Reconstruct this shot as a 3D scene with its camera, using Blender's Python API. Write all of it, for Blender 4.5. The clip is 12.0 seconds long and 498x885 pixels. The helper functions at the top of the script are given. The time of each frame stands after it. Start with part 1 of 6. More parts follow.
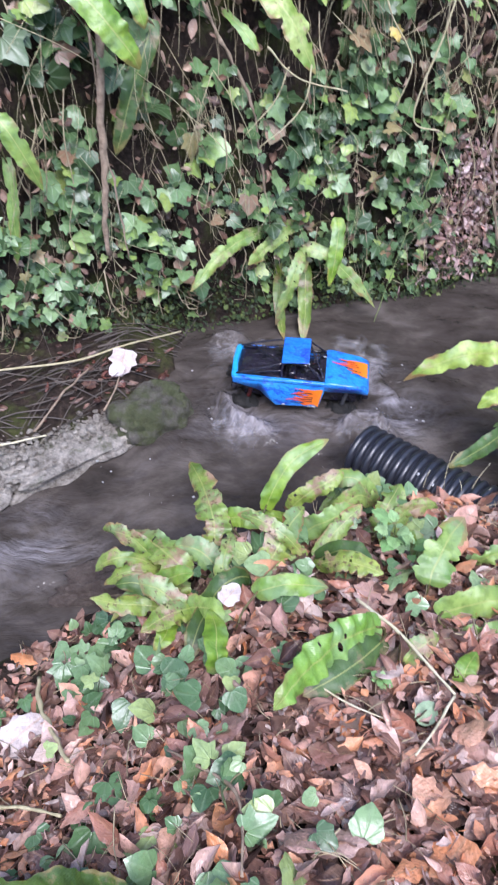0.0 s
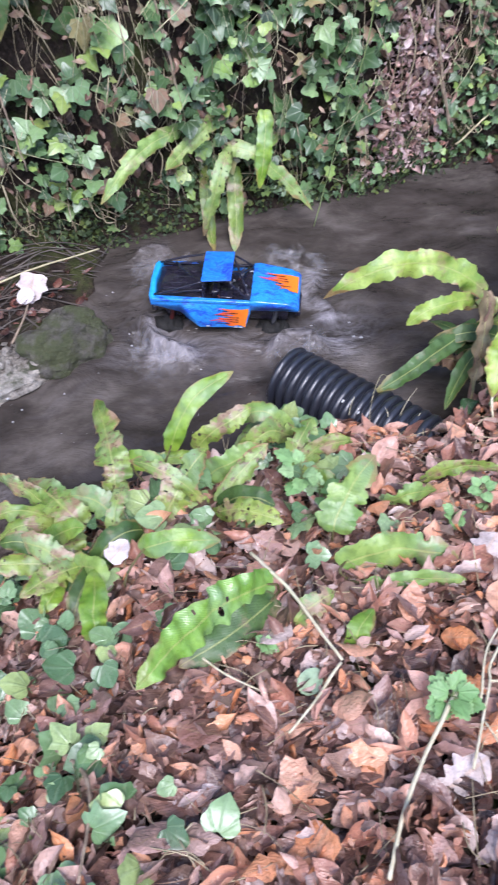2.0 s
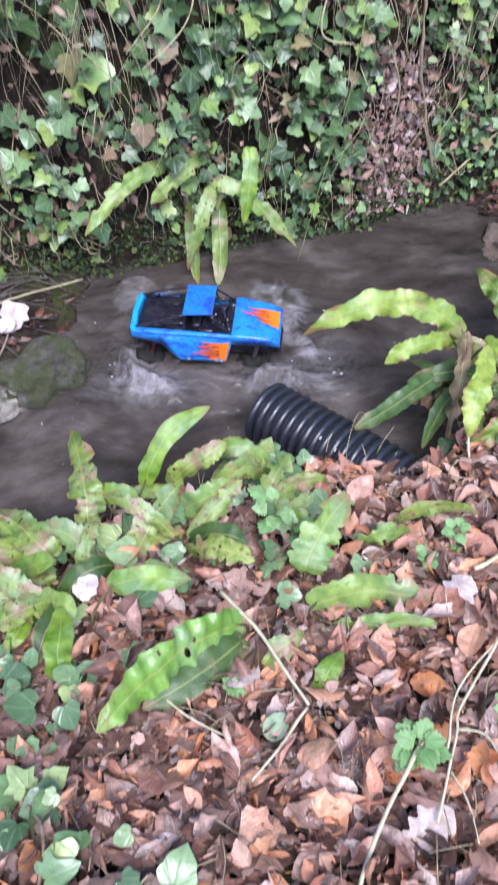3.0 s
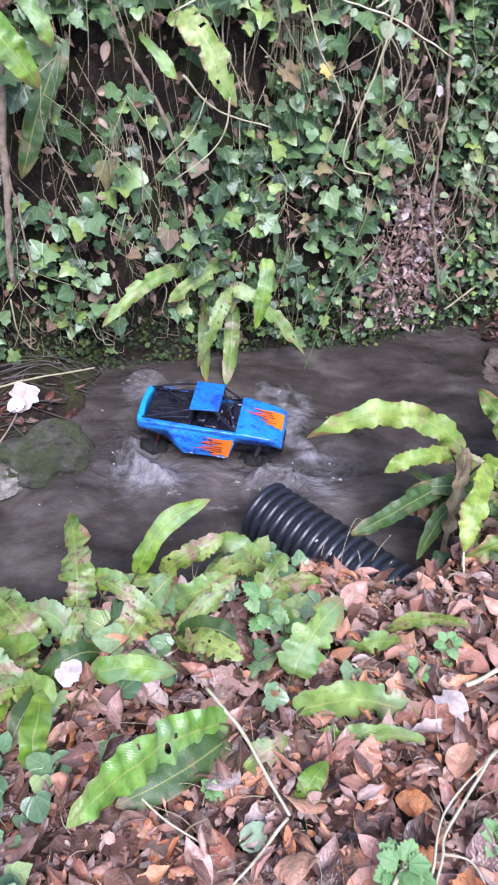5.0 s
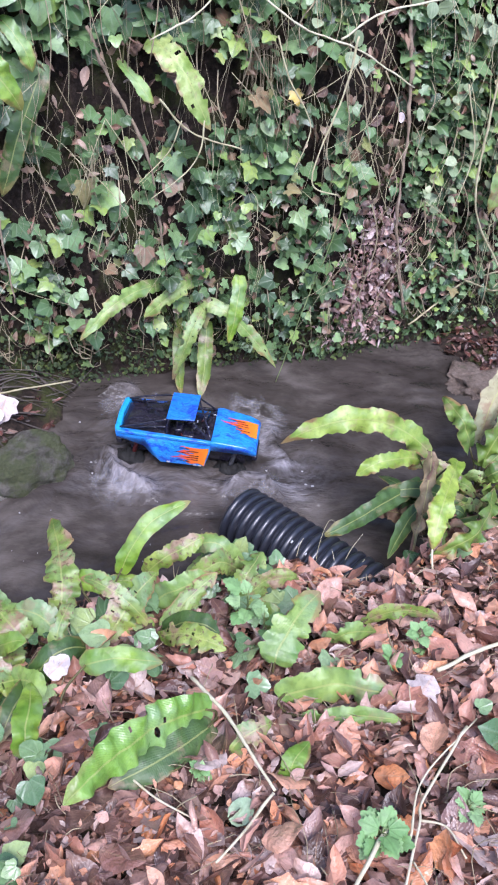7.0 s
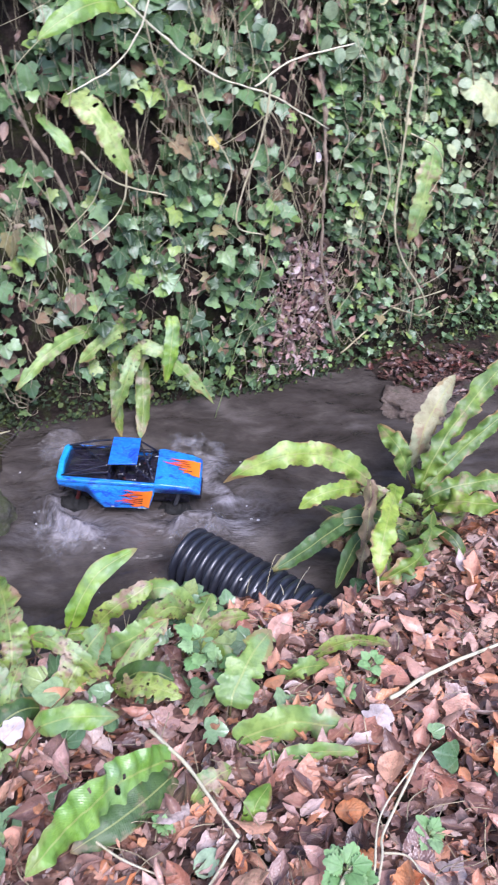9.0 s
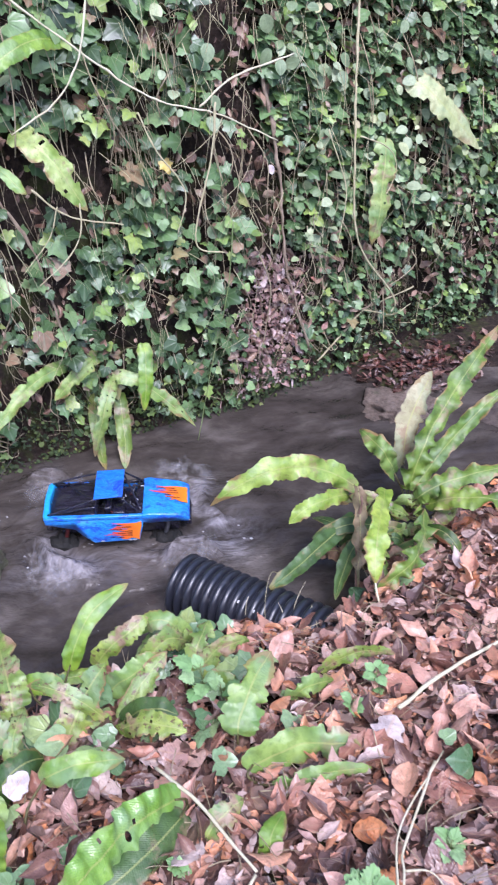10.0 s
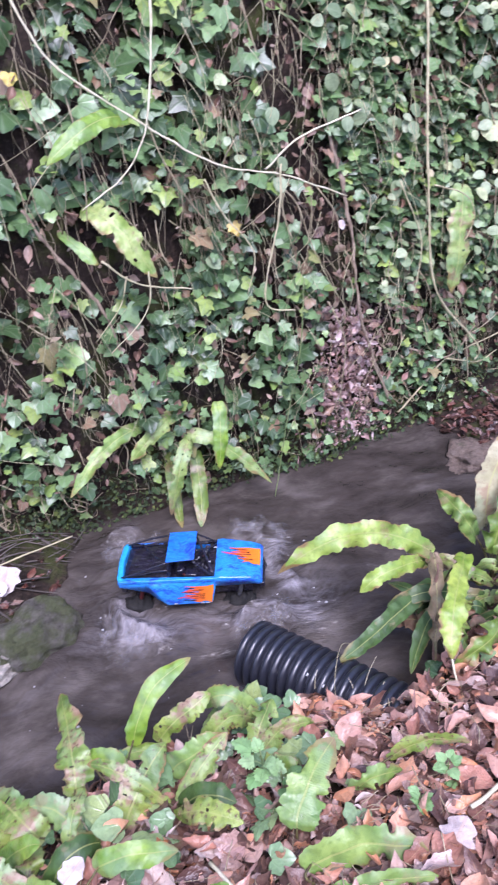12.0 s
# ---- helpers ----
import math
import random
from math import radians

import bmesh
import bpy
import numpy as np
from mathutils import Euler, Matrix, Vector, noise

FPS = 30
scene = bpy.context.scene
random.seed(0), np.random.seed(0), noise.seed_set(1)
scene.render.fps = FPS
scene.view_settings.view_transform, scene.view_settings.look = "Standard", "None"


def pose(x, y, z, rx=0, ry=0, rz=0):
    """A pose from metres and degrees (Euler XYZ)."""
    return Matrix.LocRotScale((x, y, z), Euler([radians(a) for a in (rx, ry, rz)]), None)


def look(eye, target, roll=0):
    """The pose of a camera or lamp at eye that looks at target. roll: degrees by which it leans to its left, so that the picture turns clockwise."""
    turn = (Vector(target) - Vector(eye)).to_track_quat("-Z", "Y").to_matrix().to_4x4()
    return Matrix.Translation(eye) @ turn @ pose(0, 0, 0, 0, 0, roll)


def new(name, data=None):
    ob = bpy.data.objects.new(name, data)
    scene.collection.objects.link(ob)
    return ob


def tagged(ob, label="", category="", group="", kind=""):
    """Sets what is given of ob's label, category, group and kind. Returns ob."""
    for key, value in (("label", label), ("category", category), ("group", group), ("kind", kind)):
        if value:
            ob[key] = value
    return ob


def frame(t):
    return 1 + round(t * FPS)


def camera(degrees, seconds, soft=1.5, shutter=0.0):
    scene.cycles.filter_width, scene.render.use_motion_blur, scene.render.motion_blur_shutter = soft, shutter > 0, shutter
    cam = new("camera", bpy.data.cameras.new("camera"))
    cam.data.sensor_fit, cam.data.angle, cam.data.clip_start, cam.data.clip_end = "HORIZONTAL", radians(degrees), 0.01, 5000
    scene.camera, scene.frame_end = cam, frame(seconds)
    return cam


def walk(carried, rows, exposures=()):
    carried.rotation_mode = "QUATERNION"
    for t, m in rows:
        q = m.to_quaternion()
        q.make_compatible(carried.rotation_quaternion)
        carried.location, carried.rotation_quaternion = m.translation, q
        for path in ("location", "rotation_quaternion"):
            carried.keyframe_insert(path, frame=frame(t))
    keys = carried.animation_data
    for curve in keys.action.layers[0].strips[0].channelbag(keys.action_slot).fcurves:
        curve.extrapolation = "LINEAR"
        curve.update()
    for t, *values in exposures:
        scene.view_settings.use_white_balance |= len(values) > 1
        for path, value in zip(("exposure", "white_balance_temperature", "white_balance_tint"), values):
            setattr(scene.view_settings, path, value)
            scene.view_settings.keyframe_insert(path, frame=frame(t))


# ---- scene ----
# one exposure for the overcast light; the white balance drifts a little
LIGHT_STOPS = 1.45
EXPOSURES = [(0, LIGHT_STOPS, 6150, 19), (2.0, LIGHT_STOPS, 6150, 19), (3.0, LIGHT_STOPS, 6130, 17.5), (5.0, LIGHT_STOPS, 6040, 21), (6.5, LIGHT_STOPS, 6040, 21.2), (8.5, LIGHT_STOPS, 6020, 23), (10.5, LIGHT_STOPS, 6000, 26), (11.5, LIGHT_STOPS + 0.08, 5950, 31), (12.0, LIGHT_STOPS + 0.08, 5950, 31)]
cam = camera(36.55, 12.0, soft=2.0, shutter=0.5)
walk(cam, [
    (0, look((-0.1905, -1.3143, 1.4060), (-0.2164, -0.2813, 0.3186), -0.14)),
    (0.5, look((-0.1712, -1.2918, 1.3913), (-0.1660, -0.2916, 0.2734), -1.27)),
    (1, look((-0.1123, -1.2268, 1.3688), (-0.1032, -0.2197, 0.2571), -3.96)),
    (1.5, look((-0.0284, -1.1675, 1.3254), (-0.1590, -0.3071, 0.1036), -8.27)),
    (2, look((0.0102, -1.1716, 1.3438), (-0.0352, -0.2913, 0.1302), -4.00)),
    (2.5, look((0.0215, -1.1656, 1.3377), (0.0154, -0.2822, 0.1254), -0.79)),
    (3, look((0.0338, -1.1555, 1.3455), (0.0126, -0.2306, 0.1647), -1.47)),
    (3.2, look((0.0374, -1.1540, 1.3519), (0.0180, -0.1836, 0.2083), -1.90)),
    (4.8, look((0.0158, -1.1681, 1.3408), (-0.0157, -0.0848, 0.3037), 3.64)),
    (5, look((0.0184, -1.1758, 1.3469), (0.0060, -0.0977, 0.3041), 3.76)),
    (5.5, look((0.0033, -1.1984, 1.3580), (0.0031, -0.1287, 0.3064), 3.74)),
    (6, look((-0.0198, -1.2166, 1.3690), (-0.0092, -0.1405, 0.3240), 4.50)),
    (6.5, look((-0.0077, -1.2243, 1.3685), (0.0509, -0.1399, 0.3338), 6.07)),
    (6.7, look((-0.0016, -1.2438, 1.3599), (0.0497, -0.1459, 0.3392), 5.60)),
    (8.5, look((-0.0278, -1.2545, 1.3879), (0.0954, -0.1223, 0.4117), 5.68)),
    (9, look((0.0036, -1.2414, 1.3997), (0.1632, -0.1007, 0.4389), 5.00)),
    (9.5, look((0.0267, -1.2338, 1.3996), (0.2088, -0.0886, 0.4482), 1.89)),
    (10, look((0.0357, -1.2238, 1.4000), (0.2066, -0.0680, 0.4593), -1.06)),
    (10.5, look((0.0605, -1.2007, 1.4061), (0.1357, -0.0180, 0.4865), -5.14)),
    (11, look((0.0805, -1.1687, 1.4259), (0.0196, 0.0297, 0.5258), -6.95)),
    (11.5, look((0.0987, -1.1646, 1.4380), (0.0284, 0.0373, 0.5433), -7.69)),
    (12, look((0.1211, -1.1644, 1.4307), (0.0976, 0.0521, 0.5535), -7.66)),
], EXPOSURES)
# ---- world and light: overcast winter daylight from above ----
world = bpy.data.worlds.new("overcast_sky")
scene.world = world
world.use_nodes = True
_wn = world.node_tree.nodes
_sky = _wn.new("ShaderNodeTexSky")
_sky.sky_type = "NISHITA"
_sky.sun_disc = False
_sky.sun_elevation, _sky.sun_rotation = radians(58), radians(200)
_sky.air_density, _sky.dust_density, _sky.ozone_density = 1.0, 1.2, 2.0
world.node_tree.links.new(_sky.outputs[0], _wn["Background"].inputs[0])
_wn["Background"].inputs[1].default_value = 0.10
sun = new("sun", bpy.data.lights.new("sun", "SUN"))
sun.data.energy, sun.data.angle, sun.data.color = 1.5, radians(30), (0.97, 0.98, 1.0)
sun.matrix_world = look((0.8, -2.0, 3.6), (0, 0, 0))

RNG = np.random.default_rng(11)


# ---- materials ----
class Nodes:
    """A small writer for node materials."""

    def __init__(self, name):
        self.mat = bpy.data.materials.new(name)
        self.mat.use_nodes = True
        self.tree = self.mat.node_tree
        self.bsdf = self.tree.nodes["Principled BSDF"]

    def put(self, socket, value):
        if isinstance(value, bpy.types.NodeSocket):
            self.tree.links.new(value, socket)
        elif isinstance(value, tuple) and len(value) == 3 and socket.type == "RGBA":
            socket.default_value = (*value, 1)
        else:
            socket.default_value = value

    def node(self, kind, **inputs):
        n = self.tree.nodes.new(kind)
        for key, value in inputs.items():
            self.put(n.inputs[key.replace("_", " ")], value)
        return n

    def math(self, op, a, b=0.0, c=0.0):
        n = self.tree.nodes.new("ShaderNodeMath")
        n.operation = op
        for i, v in enumerate((a, b, c)):
            self.put(n.inputs[i], v)
        return n.outputs[0]

    def mix(self, fac, a, b, blend="MIX"):
        n = self.tree.nodes.new("ShaderNodeMix")
        n.data_type, n.blend_type = "RGBA", blend
        self.put(n.inputs[0], fac), self.put(n.inputs[6], a), self.put(n.inputs[7], b)
        return n.outputs[2]

    def ramp(self, fac, stops, interp="LINEAR"):
        n = self.tree.nodes.new("ShaderNodeValToRGB")
        n.color_ramp.interpolation = interp
        el = n.color_ramp.elements
        while len(el) < len(stops):
            el.new(0.5)
        for e, (p, c) in zip(el, stops):
            e.position, e.color = p, (*c, 1) if isinstance(c, tuple) else (c, c, c, 1)
        self.put(n.inputs[0], fac)
        return n.outputs[0]

    def place(self, object_space=True):
        n = self.tree.nodes.new("ShaderNodeTexCoord")
        return n.outputs["Object" if object_space else "UV"]

    def position(self):
        return self.tree.nodes.new("ShaderNodeNewGeometry").outputs["Position"]

    def noise(self, vec, scale, detail=4.0, rough=0.6, colour=False):
        n = self.node("ShaderNodeTexNoise", Vector=vec, Scale=scale, Detail=detail, Roughness=rough)
        return n.outputs[1 if colour else 0]

    def stretch(self, vec, scale, turn=0.0):
        n = self.tree.nodes.new("ShaderNodeMapping")
        self.put(n.inputs[0], vec)
        n.inputs[2].default_value = (0, 0, turn)
        n.inputs[3].default_value = scale
        return n.outputs[0]

    def chance(self, island):
        if island:
            return self.tree.nodes.new("ShaderNodeNewGeometry").outputs["Random Per Island"]
        return self.tree.nodes.new("ShaderNodeObjectInfo").outputs["Random"]

    def bump(self, height, strength, distance=0.004):
        n = self.node("ShaderNodeBump", Height=height, Strength=strength, Distance=distance)
        self.tree.links.new(n.outputs[0], self.bsdf.inputs["Normal"])

    def set(self, **inputs):
        for key, value in inputs.items():
            self.put(self.bsdf.inputs[key.replace("_", " ")], value)
        return self.mat

    def uv_split(self):
        s = self.tree.nodes.new("ShaderNodeSeparateXYZ")
        self.tree.links.new(self.place(False), s.inputs[0])
        return s.outputs[0], s.outputs[1]


def veins(m, u, v, count, lean):
    """Side veins that run out and forward from the midrib, and the midrib itself, as two masks."""
    across = m.math("ABSOLUTE", m.math("SUBTRACT", u, 0.5))
    wave = m.math("SINE", m.math("MULTIPLY", m.math("SUBTRACT", v, m.math("MULTIPLY", across, lean)), count * 6.283))
    side = m.math("POWER", m.math("ABSOLUTE", wave), 3.0)
    rib = m.math("LESS_THAN", across, 0.028)
    return side, rib


def dead_leaf_mat(name, island, stops, rough=0.30, ribbed=0.05):
    m = Nodes(name)
    r = m.chance(island)
    u, v = m.uv_split()
    side, rib = veins(m, u, v, 4.5, 0.9)
    pos = m.position()
    base = m.ramp(r, stops)
    blotch = m.noise(pos, 38, 4, 0.6)
    col = m.mix(m.ramp(blotch, [(0.48, 0.0), (0.68, 0.60)]), base, m.mix(0.72, base, (0.05, 0.022, 0.016)))
    col = m.mix(m.ramp(m.noise(pos, 26, 2), [(0.52, 0.0), (0.72, 0.35)]), col, (0.62, 0.40, 0.29))
    col = m.mix(m.ramp(m.noise(pos, 230, 2, 0.6), [(0.60, 0.0), (0.72, 0.35)]), col, (0.06, 0.03, 0.024))
    col = m.mix(m.math("MULTIPLY", side, ribbed), col, m.mix(0.6, base, (0.07, 0.03, 0.02)))
    col = m.mix(m.math("MULTIPLY", rib, 0.40), col, (0.50, 0.31, 0.19))
    m.bump(m.math("ADD", m.math("MULTIPLY", side, 0.07), m.math("ADD", m.math("MULTIPLY", m.noise(pos, 190, 2, 0.5), 0.35), m.math("MULTIPLY", m.noise(pos, 70, 3, 0.55), 1.7))), 0.9, 0.003)
    return m.set(Base_Color=col, Roughness=m.math("ADD", rough - 0.12, m.math("MULTIPLY", blotch, 0.36)), Specular_IOR_Level=0.8)


LITTER_STOPS = [(0.0, (0.045, 0.025, 0.022)), (0.11, (0.20, 0.098, 0.078)), (0.24, (0.53, 0.235, 0.155)), (0.36, (0.74, 0.45, 0.365)),
                (0.46, (0.80, 0.31, 0.12)), (0.54, (0.58, 0.345, 0.285)), (0.63, (0.24, 0.135, 0.115)), (0.73, (0.78, 0.53, 0.44)), (0.84, (0.76, 0.33, 0.145)), (0.93, (0.62, 0.45, 0.40)), (1.0, (0.72, 0.58, 0.52))]
M_LITTER = dead_leaf_mat("dead_beech_leaf", False, LITTER_STOPS)
M_LITTER_REST = dead_leaf_mat("dead_beech_leaf_bed", True, LITTER_STOPS)
M_UNDER = dead_leaf_mat("rotting_leaf", True, [(0.0, (0.060, 0.034, 0.028)), (0.4, (0.15, 0.078, 0.060)), (0.7, (0.26, 0.13, 0.095)), (1.0, (0.36, 0.23, 0.18))])
BANK_LITTER_STOPS = [(0.0, (0.09, 0.045, 0.040)), (0.25, (0.36, 0.20, 0.18)), (0.55, (0.62, 0.40, 0.37)), (0.85, (0.82, 0.66, 0.63)), (1.0, (0.60, 0.25, 0.17))]
M_BANK_LITTER = dead_leaf_mat("dead_bank_leaf", True, BANK_LITTER_STOPS)
M_WET_LEAF = dead_leaf_mat("sodden_leaf", True, [(0.0, (0.022, 0.011, 0.010)), (0.5, (0.075, 0.030, 0.025)), (0.85, (0.18, 0.056, 0.040)), (1.0, (0.30, 0.20, 0.16))], 0.24)
M_WHITE_LEAF = dead_leaf_mat("bleached_leaf", False, [(0.0, (0.62, 0.52, 0.49)), (1.0, (0.76, 0.67, 0.65))], 0.7, 0.08)
M_YELLOW_LEAF = dead_leaf_mat("yellow_leaf", False, [(0.0, (0.62, 0.48, 0.05)), (1.0, (0.70, 0.55, 0.10))])


def green_leaf_mat(name, island, stops, rough, vein_colour, vein_amount):
    m = Nodes(name)
    r = m.chance(island)
    u, v = m.uv_split()
    pos = m.position()
    # veins fan out from the stalk end
    du, dv = m.math("SUBTRACT", u, 0.5), m.math("ADD", v, 0.06)
    angle = m.math("ARCTAN2", du, dv)
    fan = m.math("POWER", m.math("ABSOLUTE", m.math("COSINE", m.math("MULTIPLY", angle, 4.6))), 14.0)
    col = m.ramp(r, stops)
    col = m.mix(m.ramp(m.noise(pos, 60, 5, 0.7), [(0.42, 0.0), (0.8, 0.65)]), col, (0.05, 0.085, 0.035))
    col = m.mix(m.math("MULTIPLY", fan, vein_amount), col, vein_colour)
    specks = m.ramp(m.noise(pos, 160, 2), [(0.66, 0.0), (0.72, 1.0)])
    col = m.mix(m.math("MULTIPLY", specks, 0.35), col, (0.20, 0.17, 0.08))
    m.bump(m.math("ADD", fan, m.noise(pos, 180, 3)), 0.35, 0.0015)
    return m.set(Base_Color=col, Roughness=m.math("ADD", rough, m.math("MULTIPLY", m.noise(pos, 40), 0.25)), Specular_IOR_Level=0.6)


IVY_STOPS = [(0.0, (0.022, 0.046, 0.014)), (0.20, (0.050, 0.102, 0.034)), (0.42, (0.096, 0.182, 0.062)), (0.62, (0.165, 0.285, 0.108)),
             (0.80, (0.255, 0.385, 0.165)), (0.88, (0.26, 0.40, 0.085)), (0.945, (0.36, 0.45, 0.12)), (0.960, (0.34, 0.22, 0.13)), (1.0, (0.22, 0.11, 0.07))]
NEAR_IVY_STOPS = [(0.0, (0.055, 0.115, 0.050)), (0.35, (0.120, 0.225, 0.095)), (0.65, (0.205, 0.335, 0.155)), (0.88, (0.30, 0.430, 0.205)), (1.0, (0.40, 0.50, 0.18))]
M_IVY = green_leaf_mat("ivy_leaf", False, IVY_STOPS, 0.20, (0.27, 0.34, 0.21), 0.30)
M_IVY_REST = green_leaf_mat("ivy_leaf_mass", True, IVY_STOPS, 0.20, (0.27, 0.34, 0.21), 0.30)
M_NEAR_IVY = green_leaf_mat("broad_ivy_leaf", False, NEAR_IVY_STOPS, 0.14, (0.30, 0.40, 0.24), 0.22)
M_HERB = green_leaf_mat("herb_leaf", False, [(0.0, (0.17, 0.34, 0.11)), (0.5, (0.25, 0.44, 0.16)), (1.0, (0.33, 0.50, 0.23))], 0.42, (0.10, 0.20, 0.06), 0.25)
M_PALE_GREEN = green_leaf_mat("pale_green_leaf", False, [(0.0, (0.30, 0.42, 0.26)), (1.0, (0.32, 0.45, 0.27))], 0.45, (0.4, 0.5, 0.34), 0.3)


def frond_mat(name, low, high, spot, spot_amount, edge, rough=0.24, sky_sheen=0.45):
    m = Nodes(name)
    u, v = m.uv_split()
    pos = m.position()
    r = m.chance(False)
    side, rib = veins(m, u, v, 26.0, 0.30)
    across = m.math("ABSOLUTE", m.math("SUBTRACT", u, 0.5))
    col = m.mix(m.ramp(m.noise(pos, 17, 3), [(0.32, 0.0), (0.68, 1.0)]), low, high)
    col = m.mix(m.math("MULTIPLY", r, 0.30), col, (0.13, 0.27, 0.10))
    col = m.mix(m.ramp(m.noise(pos, 60, 4, 0.6), [(0.46, 0.0), (0.68, 0.50)]), col, tuple(c * 0.5 for c in low))
    # sheen of the sky painted into the colour as dull grey-green patches
    col = m.mix(m.ramp(m.noise(pos, 11, 3), [(0.50, 0.0), (0.66, sky_sheen)]), col, (0.30, 0.42, 0.26))
    col = m.mix(m.math("MULTIPLY", side, 0.09), col, tuple(c * 0.55 for c in low))
    # withered margins and tip, brown patches and dark rust spots
    wither = m.math("ADD", m.math("MULTIPLY", m.math("POWER", m.math("MULTIPLY", across, 2.0), 3.0), 0.80), m.math("POWER", v, 6.0))
    wither = m.math("MULTIPLY", m.math("MULTIPLY", wither, m.noise(pos, 34, 5, 0.65)), m.ramp(m.noise(pos, 15, 2), [(0.42, 0.25), (0.58, 1.15)]))
    col = m.mix(m.ramp(wither, [(0.28, 0.0), (0.40, edge)]), col, m.mix(m.noise(pos, 90, 2), (0.20, 0.105, 0.035), (0.40, 0.29, 0.12)))
    col = m.mix(m.ramp(m.noise(pos, 21, 5, 0.65), [(0.60 - 0.10 * spot_amount, 0.0), (0.67 - 0.08 * spot_amount, min(1.0, 1.2 * spot_amount))]), col, m.mix(m.noise(pos, 70, 2), (0.20, 0.10, 0.05), (0.46, 0.33, 0.22)))
    col = m.mix(m.ramp(m.noise(pos, 95, 5, 0.7), [(0.70 - 0.18 * spot_amount, 0.0), (0.76 - 0.16 * spot_amount, min(1.0, spot_amount + 0.1))]), col, spot)
    col = m.mix(m.math("MULTIPLY", rib, 0.45), col, (0.45, 0.47, 0.16))
    m.bump(m.math("SUBTRACT", m.math("ADD", m.math("MULTIPLY", side, 0.10), m.math("ADD", m.math("MULTIPLY", m.noise(pos, 28, 2), 1.2), m.math("MULTIPLY", m.noise(pos, 105, 2), 1.1))), m.math("MULTIPLY", rib, 1.2)), 0.6, 0.0022)
    return m.set(Base_Color=col, Roughness=m.math("ADD", rough, m.math("MULTIPLY", m.noise(pos, 50), 0.26)), Specular_IOR_Level=0.7)


M_FROND = {
    "fresh": frond_mat("frond_fresh", (0.12, 0.255, 0.018), (0.33, 0.485, 0.055), (0.10, 0.07, 0.03), 0.20, 0.6),
    "pale": frond_mat("frond_pale", (0.12, 0.24, 0.038), (0.36, 0.49, 0.12), (0.15, 0.09, 0.05), 0.35, 0.7),
    "worn": frond_mat("frond_worn", (0.12, 0.215, 0.026), (0.42, 0.50, 0.11), (0.13, 0.070, 0.040), 0.80, 1.0),
    # dark green, lowered further so the colour holds the shade under overhanging ferns
    "dark": frond_mat("frond_dark_shaded", (0.022, 0.058, 0.006), (0.075, 0.140, 0.016), (0.05, 0.04, 0.02), 0.4, 0.5, 0.36, 0.1),
    "holed": frond_mat("frond_glossy", (0.13, 0.30, 0.026), (0.30, 0.50, 0.080), (0.10, 0.09, 0.03), 0.1, 0.3, 0.18),
    "ruffled": frond_mat("frond_ruffled", (0.19, 0.32, 0.028), (0.50, 0.60, 0.105), (0.12, 0.07, 0.025), 0.42, 1.0, 0.26, 0.15),
    "pleated": frond_mat("frond_pleated", (0.062, 0.130, 0.010), (0.255, 0.355, 0.042), (0.10, 0.06, 0.025), 0.45, 1.0, 0.34, 0.1),
    "olive": frond_mat("frond_olive", (0.10, 0.16, 0.010), (0.25, 0.33, 0.028), (0.05, 0.04, 0.02), 0.5, 0.7),
    "withered": frond_mat("frond_withered", (0.16, 0.072, 0.045), (0.42, 0.23, 0.15), (0.05, 0.035, 0.025), 0.6, 0.6, 0.6),
    "cream": frond_mat("frond_cream", (0.40, 0.33, 0.18), (0.60, 0.51, 0.33), (0.24, 0.17, 0.09), 0.6, 0.8, 0.6),
    "yellowed": frond_mat("frond_yellowed", (0.40, 0.44, 0.16), (0.68, 0.66, 0.36), (0.20, 0.12, 0.07), 0.30, 0.5, 0.4),
    "bleached": frond_mat("frond_bleached", (0.18, 0.30, 0.04), (0.50, 0.58, 0.19), (0.15, 0.09, 0.05), 0.60, 0.8, 0.3),
}


def plain_mat(name, a, b, scale, rough, bump=0.3, metallic=0.0, spec=0.5, dist=0.003):
    m = Nodes(name)
    pos = m.position()
    n = m.noise(pos, scale, 6, 0.65)
    col = m.mix(m.ramp(n, [(0.3, 0.0), (0.7, 1.0)]), a, b)
    m.bump(m.noise(pos, scale * 4, 4), bump, dist)
    return m.set(Base_Color=col, Roughness=m.math("ADD", rough, m.math("MULTIPLY", m.noise(pos, scale * 2), 0.15)), Metallic=metallic, Specular_IOR_Level=spec)


M_STEM = plain_mat("pale_stem", (0.42, 0.36, 0.20), (0.64, 0.57, 0.36), 60, 0.6)
M_WOOD = plain_mat("brown_stem", (0.19, 0.13, 0.09), (0.46, 0.35, 0.25), 70, 0.75, 0.6)
M_STRAW = plain_mat("straw_stem", (0.60, 0.53, 0.33), (0.80, 0.74, 0.55), 60, 0.55)
M_STALK = plain_mat("fern_stalk", (0.06, 0.045, 0.02), (0.16, 0.15, 0.05), 80, 0.5)
M_GREEN_STEM = plain_mat("green_stem", (0.14, 0.20, 0.07), (0.25, 0.30, 0.12), 60, 0.5)
M_WITHERED = plain_mat("withered_frond", (0.12, 0.07, 0.05), (0.30, 0.18, 0.13), 60, 0.8, 0.8)


